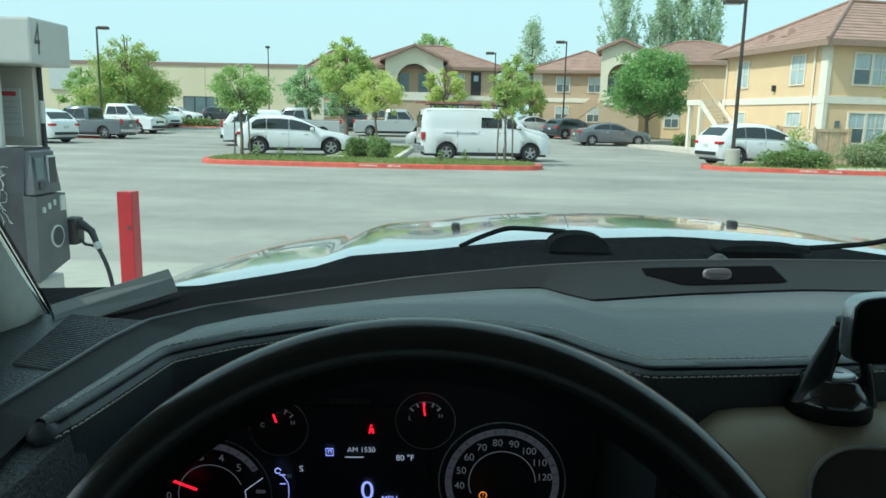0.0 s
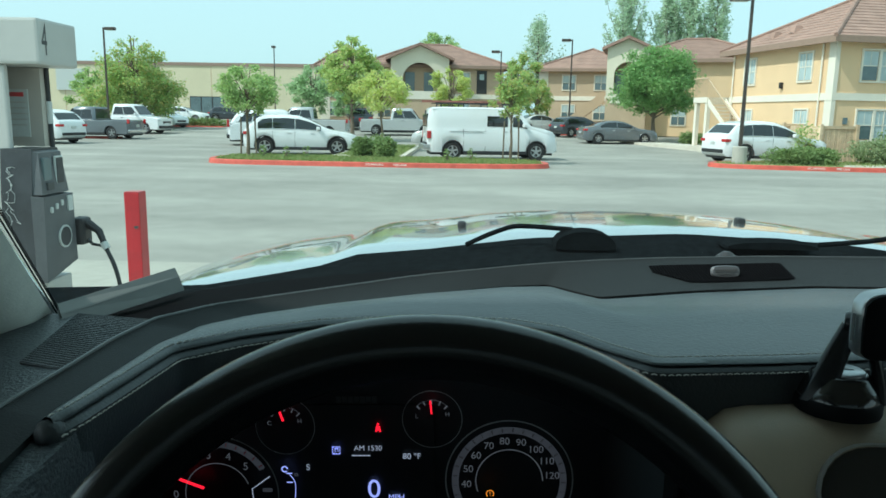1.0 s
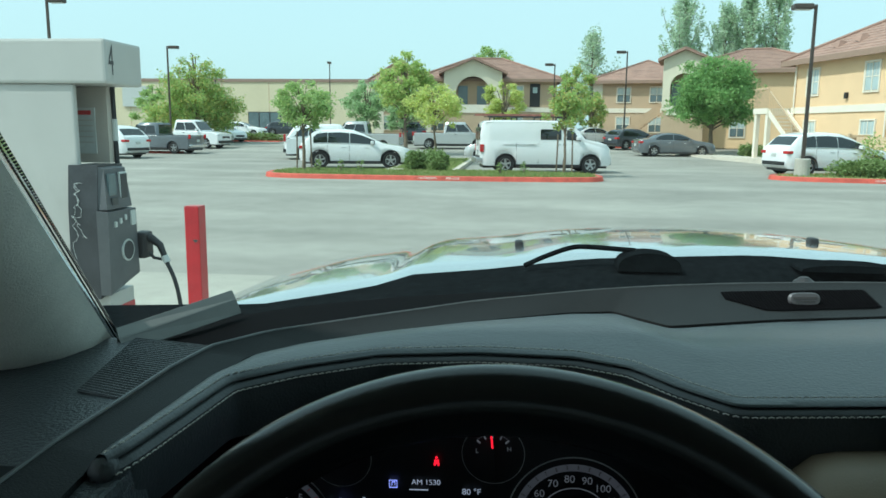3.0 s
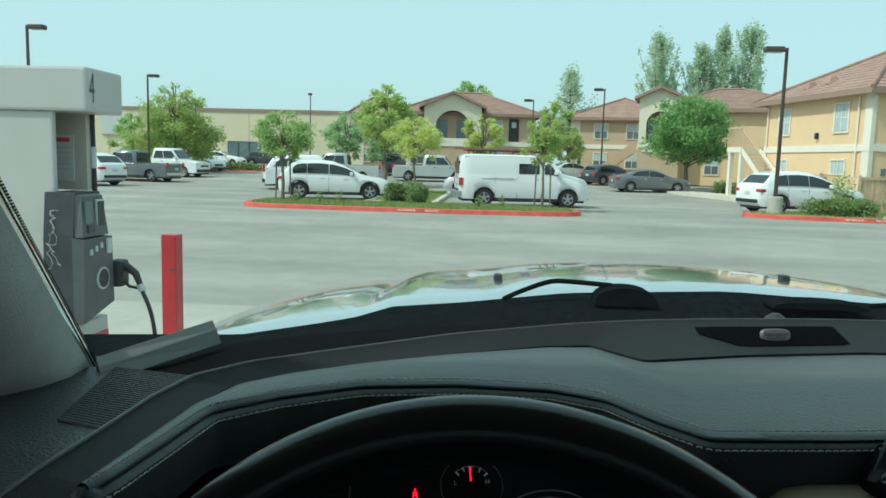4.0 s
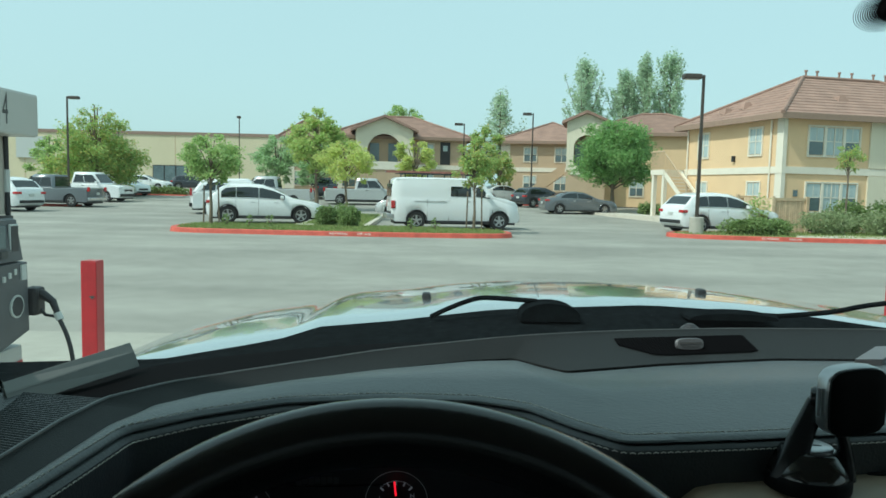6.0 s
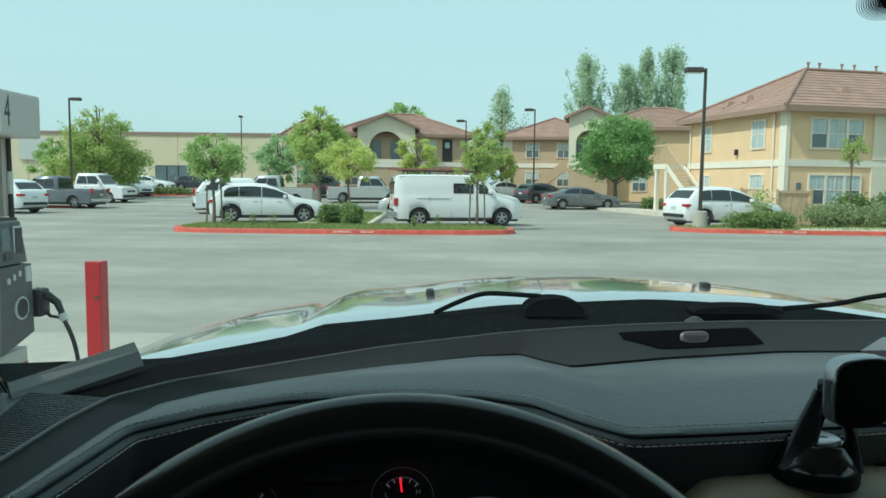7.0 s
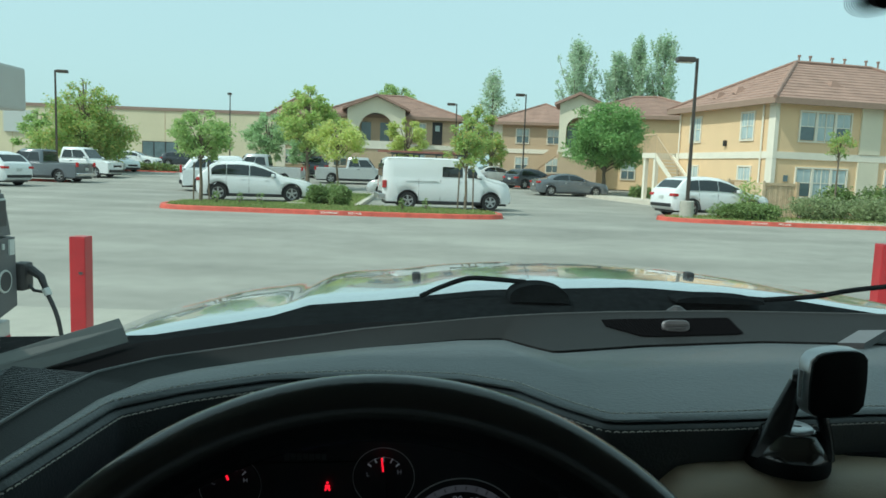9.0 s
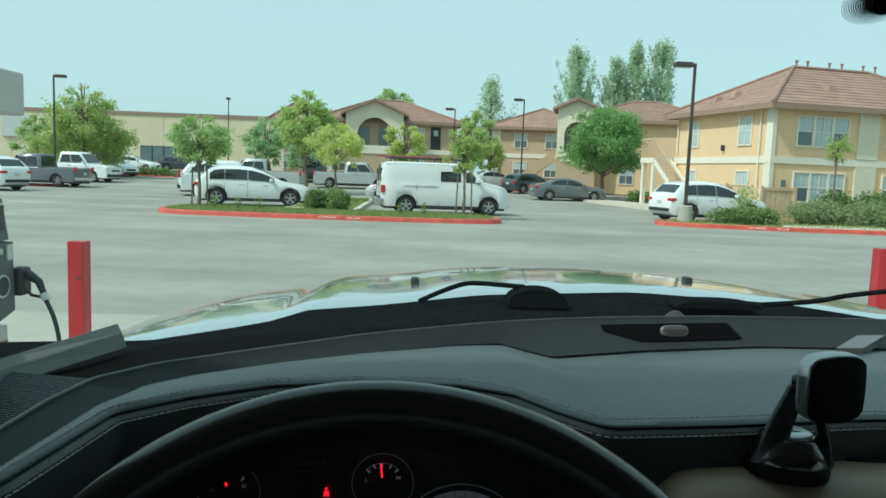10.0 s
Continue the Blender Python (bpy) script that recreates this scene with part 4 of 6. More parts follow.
# ---- lamp posts ----
def lamp_post(x, y, h, base_h, side, label, rz=0):
    t = thing("street_lamp", label, "street lamp", pose(x, y, ground_z(y), 0, 0, rz), "parking lot lamps")
    part("concrete_base", tube([(0, 0, -0.02), (0, 0, base_h * .96), (0, 0, base_h)], [0.27, 0.27, 0.24], 18), CONCRETE, t)
    part("pole", loft([[(sx * w, sy * w, z) for sx, sy in ((-1, -1), (1, -1), (1, 1), (-1, 1))] for w, z in ((.058, base_h), (.045, h))]), POLE, t)
    part("arm", box(-0.03, -0.03, h - 0.14, side * 0.28, 0.03, h - 0.07) if side > 0 else box(side * 0.28, -0.03, h - 0.14, 0.03, 0.03, h - 0.07), POLE, t)
    x0, x1 = sorted((side * 0.12, side * 0.80))
    hd = part("lamp_head", box(x0, -0.2, h - 0.17, x1, 0.2, h + 0.03, 0.05), POLE, t)
    part("lens", box(x0 + .05, -0.15, h - 0.178, x1 - .05, 0.15, h - 0.168), PUMP_LITE, hd)
    return t


lamp_post(10.45, 28.4, 6.2, 0.78, -1, "bronze parking lot lamp on a concrete base in the shrub bed")
lamp_post(8.15, 58.4, 7.2, 0.8, -1, "bronze parking lot lamp on a concrete base by the sedans")
lamp_post(2.95, 62.5, 6.5, 0.6, -1, "bronze parking lot lamp behind the van")
lamp_post(-24.4, 50.8, 7.0, 0.6, 1, "bronze parking lot lamp beside the broad tree")
lamp_post(-19.0, 75, 7.4, 0.6, 1, "bronze parking lot lamp in front of the warehouse", -80)
lamp_post(-31.0, 75, 6.3, 0.6, -1, "bronze parking lot lamp in front of the warehouse")
lamp_post(-20.35, 31.3, 7.1, 0.6, 1, "bronze parking lot lamp rising beyond the fuel pump")
far_isl = thing("planting_island_3", "far kerbed islands in the lot", "planting island", kind="structure")
part("kerb", box(-28, 60.8, .3, -19.8, 63.2, .62, .05), RED_KERB, far_isl)
part("kerb", box(-23.6, 44.0, 0, -20.8, 45.0, .2, .05), RED_KERB, far_isl)
part("kerb", box(6.9, 57.4, .3, 9.3, 59.4, .62, .05), RED_KERB, far_isl)


# ---- warehouse and apartments ----
def warehouse():
    t = thing("warehouse", "long pale warehouse with a brown coping and dark window", "building", pose(0, 95, 0))
    part("wall", box(-75, 0, 0.5, -17, 20, 7.55), WALL_PALE, t)
    part("coping", box(-75.1, -0.12, 7.55, -16.9, 20.1, 7.95), BAND, t)
    for i in range(9):
        part("panel_joint", box(-70 + 6.3 * i, -0.012, 0.6, -69.9 + 6.3 * i, 0.004, 7.5), STUCCO_TAN, t)
    w = part("window", box(-35.0, -0.08, 1.2, -30.6, 0.05, 3.75), BLACK_TRIM, t)
    for k in range(3):
        part("pane", box(-34.9 + 1.45 * k, -0.1, 1.3, -33.6 + 1.45 * k, -0.085, 3.65), GLASS_DARK, w)
    s = part("shop_sign", box(-52, -0.25, 4.3, -48.5, 0, 7.0), PUMP_LITE, t, "grey and white shop signboard")
    return t


warehouse()


def window_unit(parent, w, h, m, lights=2, glass=None):
    """A framed sliding window, set in the wall face (local x across, z up, -y outwards)."""
    f = 0.07
    bm = bmesh.new()
    for a, b, c, d in ((-w / 2 - f, -f, w / 2 + f, 0), (-w / 2 - f, h, w / 2 + f, h + f), (-w / 2 - f, 0, -w / 2, h), (w / 2, 0, w / 2 + f, h)):
        add_box(bm, a, -0.06, b, c, 0.03, d)
    wd = part("window", bm, TRIM, parent, m=m)
    pw = w / lights
    for k in range(lights):
        x0 = -w / 2 + pw * k
        for z0, z1, mt in ((0.02, h * .5, GLASS_DARK if glass is None else glass), (h * .5, h - .02, BLIND)):
            part("pane", box(x0 + .03, -0.02, z0 + .015, x0 + pw - .03, -0.005, z1 - .015), mt, wd)
        bar = bmesh.new()
        add_box(bar, x0 - .015, -0.045, 0, x0 + .025, 0.0, h)
        add_box(bar, x0, -0.045, h * .5 - .02, x0 + pw, 0.0, h * .5 + .02)
        add_box(bar, x0 + pw * .5 - .008, -0.03, h * .5, x0 + pw * .5 + .008, 0.0, h)
        part("glazing_bar", bar, TRIM, wd)
    return wd


def hip_roof(parent, W, D, z, rise, over, material=None):
    """A hipped tile roof with real courses over a W x D plan (origin at the front left corner)."""
    x0, x1, y0, y1 = -over, W + over, -over, D + over
    run = min(x1 - x0, y1 - y0) / 2
    if W >= D:
        ra, rb = (x0 + run, (y0 + y1) / 2), (x1 - run, (y0 + y1) / 2)
    else:
        ra, rb = ((x0 + x1) / 2, y0 + run), ((x0 + x1) / 2, y1 - run)
    bm = bmesh.new()
    courses = max(6, int(run / 0.34))
    eave = [(x0, y0), (x1, y0), (x1, y1), (x0, y1)]
    ridge = [ra, rb, rb, ra] if W >= D else [ra, ra, rb, rb]
    rings = []
    for k in range(courses):
        for u, lift in ((k / courses, 0.035), ((k + 1) / courses, 0.0)):
            rings.append([(e[0] + (q[0] - e[0]) * u, e[1] + (q[1] - e[1]) * u, z + rise * u + lift) for e, q in zip(eave, ridge)])
    loft(rings, cap=False, bm=bm)
    part("roof", bm, material or ROOF, parent)
    fb = bmesh.new()
    for ring0, ring1 in (((x0, y0, z - 0.22), (x1, y0 + 0.12, z + 0.06)), ((x0, y1 - 0.12, z - 0.22), (x1, y1, z + 0.06)),
                         ((x0, y0 + 0.12, z - 0.22), (x0 + 0.12, y1 - 0.12, z + 0.06)), ((x1 - 0.12, y0 + 0.12, z - 0.22), (x1, y1 - 0.12, z + 0.06))):
        add_box(fb, *ring0, *ring1)
    part("fascia", fb, ROOF_EDGE, parent)
    part("soffit", box(x0 + .12, y0 + .12, z - .1, x1 - .12, y1 - .12, z - .02), ROOF_EDGE, parent)
    caps = bmesh.new()
    for e, q in zip(eave, ridge):
        add_tube(caps, [(e[0], e[1], z + 0.06), (q[0], q[1], z + rise + 0.04)], 0.1, 6)
    add_tube(caps, [(*ra, z + rise + 0.05), (*rb, z + rise + 0.05)], 0.1, 6)
    part("ridge_tiles", caps, ROOF, parent)


def gable_front(parent, xc, w, y, z0, peak, over, depth, wall_mat, arch_r, arch_z):
    """A gabled bay: solid ground floor, round-arched recess above, low tiled gable roof."""
    n, pitch = 18, 0.42
    zf = z0 + 2.75
    eave = peak - w / 2 * pitch
    under = [(xc - arch_r, zf)] + [(xc - arch_r * math.cos(math.pi * k / n), arch_z + arch_r * math.sin(math.pi * k / n)) for k in range(n + 1)] + [(xc + arch_r, zf)]
    line = [(xc - w / 2, zf), (xc - arch_r - .001, zf)] + under + [(xc + arch_r + .001, zf), (xc + w / 2, zf)]
    roof = lambda a: peak - abs(a - xc) * pitch
    bm = loft([[(a, y, b) for a, b in line], [(a, y, roof(a)) for a, b in line], [(a, y + .3, roof(a)) for a, b in line], [(a, y + .3, b) for a, b in line], [(a, y, b) for a, b in line]], closed=False)
    g = part("gable_wall", bm, wall_mat, parent)
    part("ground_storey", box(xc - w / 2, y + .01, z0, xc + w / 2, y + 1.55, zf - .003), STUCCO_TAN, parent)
    part("balcony_wall", box(xc - arch_r - .2, y - .06, zf - .35, xc + arch_r + .2, y - .003, zf + .35), TRIM, parent)
    for sd in (-1, 1):
        ex = xc + sd * (w / 2 + over)
        ez = peak - (w / 2 + over) * pitch
        bm = loft([[(xc, y - over, peak + .02), (ex, y - over, ez), (ex, y - over, ez + .2), (xc, y - over, peak + .24)],
                   [(xc, y + depth, peak + .02), (ex, y + depth, ez), (ex, y + depth, ez + .2), (xc, y + depth, peak + .24)]])
        part("gable_roof", bm, ROOF, parent)
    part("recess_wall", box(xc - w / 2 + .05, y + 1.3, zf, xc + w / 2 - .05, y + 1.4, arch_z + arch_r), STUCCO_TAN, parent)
    part("side_wall", box(xc - w / 2, y + .3, zf, xc - w / 2 + .1, y + 1.4, eave), wall_mat, parent)
    part("side_wall", box(xc + w / 2 - .1, y + .3, zf, xc + w / 2, y + 1.4, eave), wall_mat, parent)
    for dx in (-.55, .55):
        part("door", box(xc + dx * arch_r - .42, y + 1.24, zf, xc + dx * arch_r + .42, y + 1.298, zf + 2.0), GLASS_DARK, parent)
    return g


def apartment_near():
    """Two-storey block with its lit side wall and shaded front (local x along the front, y along the side)."""
    W, D, H = 13.0, 8.2, 5.35
    t = thing("apartment_building", "two-storey apartment block with warm stucco and terracotta roof", "building", pose(16.56, 34.4, 0.1, 0, 0, 12))
    part("wall", box(0, 0, 0, W, D, H), STUCCO, t)
    tr = bmesh.new()
    add_box(tr, -0.06, -0.06, 2.62, W + .06, 0.0, 2.95)
    add_box(tr, -0.06, 0.0, 2.62, 0.0, D + .06, 2.95)
    part("floor_band", tr, TRIM, t)
    cq = bmesh.new()
    add_box(cq, -0.05, -0.05, 0, 0.16, 0.0, 2.615)
    add_box(cq, -0.05, 0.0, 0, 0.0, 0.42, 2.615)
    add_box(cq, -0.05, -0.05, 2.955, 0.16, 0.0, H - .1)
    add_box(cq, -0.05, 0.0, 2.955, 0.0, 0.42, H - .1)
    part("corner_trim", cq, TRIM, t)
    for z0, hh in ((0.85, 1.35), (3.5, 1.35)):
        for wx, ww, wl_, gl in ((1.75, .82, 1, None), (2.75, .92, 2, BLIND), (3.75, .82, 1, None)):
            window_unit(t, ww, hh, pose(wx, -0.01, z0), wl_, gl)
        window_unit(t, 1.5, hh, pose(7.2, -0.01, z0), 2)
        window_unit(t, 2.35, hh, pose(10.8, -0.01, z0), 3)
        for yy in (2.0, 6.5):
            window_unit(t, 0.95, 1.3, pose(-0.01, yy, z0 + .05, 0, 0, -90), 2, BLIND)
    part("bay_panel", box(4.75, -0.09, 0, 5.95, 0.0, 2.6), STUCCO_CREAM, t)
    part("bay_panel", box(4.75, -0.09, 2.97, 5.95, 0.0, H - .1), STUCCO_CREAM, t)
    part("downspout", tube([(-0.08, 0.8, 0.1), (-0.08, 0.8, H - .2)], 0.045, 8), TRIM, t)
    part("downspout", tube([(-0.08, D - .2, 0.1), (-0.08, D - .2, H - .2)], 0.045, 8), TRIM, t)
    part("wall_lamp", box(-0.16, 3.6, 3.25, 0.0, 3.75, 3.55, 0.02), BLACK_TRIM, t)
    part("wall_sign", box(0.66, -0.05, 1.55, 0.88, 0, 1.85), GLASS_DARK, t, "small dark square sign")
    hip_roof(t, W, D, H, 2.45, 0.55)
    pv = bmesh.new()
    for px in (3.6, 4.3, 5.7, 6.5, 7.9, 8.7):
        add_tube(pv, [(px + 1, D / 2 + .4, H + 1.9), (px + 1, D / 2 + .4, H + 2.86)], 0.05, 8)
        add_tube(pv, [(px + 1, D / 2 + .4, H + 2.86), (px + 1, D / 2 + .4, H + 2.95)], 0.09, 8)
    part("vent_pipes", pv, ROOF, t)
    for px, py, pz in ((4.2, 1.4, 1.05), (0.9, 4.2, .85), (0.6, 5.4, .65)):
        part("roof_vent", loft([[(px - .4, py - .3, H + pz - .25), (px + .4, py - .3, H + pz - .25), (px + .4, py + .3, H + pz), (px - .4, py + .3, H + pz)],
                                [(px - .15, py - .1, H + pz + .16), (px + .15, py - .1, H + pz + .16), (px + .15, py + .2, H + pz + .16), (px - .15, py + .2, H + pz + .16)]]), ROOF, t)
    # gabled bay past the third window
    bm = loft([[(5.9, -0.75, H - .1), (9.4, -0.75, H - .1), (7.65, -0.75, H + 1.0)], [(5.9, 3.2, H - .1), (9.4, 3.2, H - .1), (7.65, 3.2, H + 1.0)]])
    part("gable_roof", bm, ROOF, t)
    # outside stair and landing on the far side
    st = thing("outside_stair", "cream outside stair with slatted rails to the upper floor", "stair", pose(16.56, 34.4, 0.1, 0, 0, 12))
    part("landing", box(-1.25, D + .3, 2.62, 0.9, D + 1.8, 2.92), TRIM, st)
    part("post", box(-1.2, D + .35, 0, -0.98, D + .57, 2.62), TRIM, st)
    part("post", box(-1.2, D + 1.5, 0, -0.98, D + 1.72, 2.62), TRIM, st)
    for k in range(12):
        part("baluster", box(-1.24, D + .33 + .125 * k, 2.92, -1.215, D + .355 + .125 * k, 3.93), STUCCO_TAN, st)
    part("landing_rail", box(-1.26, D + .3, 3.93, -1.19, D + 1.8, 4.0), STUCCO_TAN, st)
    for k in range(14):
        part("step", box(-1.1, D + .3 - .26 * (k + 1), 2.72 - .19 * (k + 1), -0.14, D + .3 - .26 * k, 2.78 - .19 * (k + 1)), TRIM, st)
    for xx in (-1.2, -0.14):
        part("stringer", loft([[(xx, D + .3, 2.5), (xx + .07, D + .3, 2.5), (xx + .07, D + .3, 2.85), (xx, D + .3, 2.85)],
                               [(xx, D - 3.4, -.1), (xx + .07, D - 3.4, -.1), (xx + .07, D - 3.4, .15), (xx, D - 3.4, .15)]]), TRIM, st)
    for k in range(22):
        yy, zz = D + .2 - .165 * k, 2.72 - .165 * .73 * k
        part("baluster", box(-1.19, yy, zz, -1.165, yy + .025, zz + 1.0), STUCCO_TAN, st)
    part("handrail", tube([(-1.18, D + .3, 3.82), (-1.18, D - 3.4, 1.12)], 0.04, 6), STUCCO_TAN, st)
    f = thing("wooden_fence", "low slatted wooden patio fence in front of the apartment", "fence", pose(16.56, 34.4, 0.1, 0, 0, 12))
    for k in range(16):
        part("slat", box(-1.9 + .105 * k, -2.0, 0, -1.9 + .105 * k + .08, -1.97, 1.46), FENCE_WOOD, f)
    for k in range(16):
        part("slat", box(-1.93, -1.9 + .12 * k, 0, -1.9, -1.8 + .12 * k, 1.46), FENCE_WOOD, f)
    part("rail", box(-1.95, -2.04, 1.36, -.2, -2.0, 1.48), FENCE_WOOD, f)
    part("post", box(-1.99, -2.08, 0, -1.85, -1.94, 1.55), FENCE_WOOD, f)
    part("post", box(-.24, -2.08, 0, -.1, -1.94, 1.55), FENCE_WOOD, f)
    g = thing("wooden_fence", "short slatted wooden fence panel by the side wall", "fence", pose(16.56, 34.4, 0.1, 0, 0, 12))
    for k in range(9):
        part("slat", box(-1.0 + .105 * k, 1.70, 0, -1.0 + .105 * k + .08, 1.73, 1.52), FENCE_WOOD, g)
    part("rail", box(-1.02, 1.66, 1.42, -.06, 1.70, 1.54), FENCE_WOOD, g)
    part("post", box(-1.12, 1.64, 0, -1.01, 1.76, 1.6), FENCE_WOOD, g)
    return t


apartment_near()


def apartment_mid():
    """The block behind the shade tree."""
    W, D, H = 11.0, 9.0, 5.7
    t = thing("apartment_building", "two-storey tan apartment block behind the shade tree", "building", pose(12.2, 58.5, 0.5, 0, 0, -14))
    part("wall", box(0, 0, 0, W, D, H), STUCCO, t)
    part("floor_band", box(-0.05, -0.06, 2.62, W + .05, 0.0, 2.92), TRIM, t)
    for z0 in (0.85, 3.5):
        for xx in (4.2, 8.4):
            window_unit(t, 1.0, 1.3, pose(xx, -0.01, z0), 2)
    # Flat darker panel standing proud of the wall; no recess is cut.
    part("stair_panel", box(9.3, -0.05, 0, W + 0.05, 0.0, 2.6), STUCCO_TAN, t)
    hip_roof(t, W, D, H, 1.9, 0.55)
    gable_front(t, 0.3, 3.0, -1.5, 0, 7.1, 0.4, 4.0, STUCCO_CREAM, 0.95, 4.5)
    return t


apartment_mid()


def apartment_far(x, y, z, rz, W, label, gable, seed):
    D, H = 9.0, 5.35
    t = thing("apartment_building", label, "building", pose(x, y, z, 0, 0, rz))
    part("wall", box(0, 0, 0, W, D, H), STUCCO_TAN, t)
    part("floor_band", box(-0.05, -0.06, 2.55, W + .05, 0.0, 2.95), TRIM, t)
    part("corner_trim", box(-0.06, -0.06, 0, 0.8, -0.001, 2.545), TRIM, t)
    part("corner_trim", box(-0.06, -0.06, 2.955, 0.8, -0.001, H - .1), TRIM, t)
    xs = [W * u for u in ((.12, .30, .70) if gable else (.3, .62))]
    for z0 in (0.85, 3.5):
        for xx in xs:
            window_unit(t, 1.15, 1.3, pose(xx, -0.01, z0), 2)
    d = part("door", box(W * .8, -0.06, 3.0, W * .8 + .9, 0.0, 5.0), BLACK_TRIM, t)
    part("pane", box(W * .8 + .25, -0.08, 4.2, W * .8 + .65, -0.062, 4.7), BLIND, d)
    hip_roof(t, W, D, H, 2.15, 0.6)
    if gable:
        gable_front(t, W * .375, 5.0, -1.5, 0, 6.9, 0.45, 4.5, STUCCO_CREAM, 1.5, 4.0)
    return t


apartment_far(-8.5, 66, 0.75, 6, 12.0, "two-storey tan apartment block with an arched gable", True, 1)
apartment_far(-13.4, 70, 0.8, 6, 4.6, "low wing of the tan apartment block", False, 2)
apartment_far(6.9, 70, 0.8, -12, 9.0, "two-storey tan apartment block with a terracotta roof", False, 3)
part_st = thing("outside_stair", "brown outside stair in front of the far apartments", "stair", pose(10.2, 66, 0.75, 0, 0, -12))
for k in range(14):
    part("step", box(-1.2 + .22 * k, -1.2, .17 * k, -1.2 + .22 * (k + 1), 0, .17 * (k + 1) + .05), STUCCO_TAN, part_st)
part("stringer", loft([[(-1.2, -1.25, 0), (-1.2, -1.2, 0), (-1.2, -1.2, .9), (-1.2, -1.25, .9)], [(2.0, -1.25, 2.4), (2.0, -1.2, 2.4), (2.0, -1.2, 3.4), (2.0, -1.25, 3.4)]]), STUCCO_TAN, part_st)


# ---- fuel island ----
apron = thing("fuel_apron", "pale concrete slab of the fuel station forecourt", "forecourt", kind="structure")
part("slab", box(-14, -12, -0.2, 14, 8.2, 0.006), APRON, apron)
isl = thing("pump_island", "raised concrete island under the fuel pump", "pump island", kind="structure")
part("plinth", box(-3.3, -3.0, 0, -1.95, 5.9, 0.16, 0.03), CONCRETE, isl)


def bollard(x, y, h, rz, z0, label):
    t = thing("bollard", label, "bollard", pose(x, y, z0, 0, 0, rz), "red bollards")
    part("post", box(-0.058, -0.058, -0.02, 0.058, 0.058, h, 0.006), RED, t)
    part("cap", box(-0.056, -0.056, h, 0.056, 0.056, h + 0.006, 0.002), RED, t)
    part("paint_chip", prism([(-.002 + .018 * math.cos(a) * (1 + .5 * math.sin(3 * a)), .012 * math.sin(a)) for a in [k * .7 for k in range(9)]], 0, 0.003), INK, t, m=pose(0.028, -0.0595, h - .26, 90, 0, 0))
    return t


bollard(-2.455, 5.45, 0.94, -3, 0.16, "square bright red steel bollard at the pump island")
bollard(3.56, 5.45, 1.08, -4, 0.16, "square bright red steel bollard on the neighbouring island")
isl_b = thing("pump_island", "raised concrete island of the neighbouring pump", "pump island", kind="structure")
part("plinth", box(3.1, -3.0, 0, 4.4, 5.9, 0.16, 0.03), CONCRETE, isl_b)


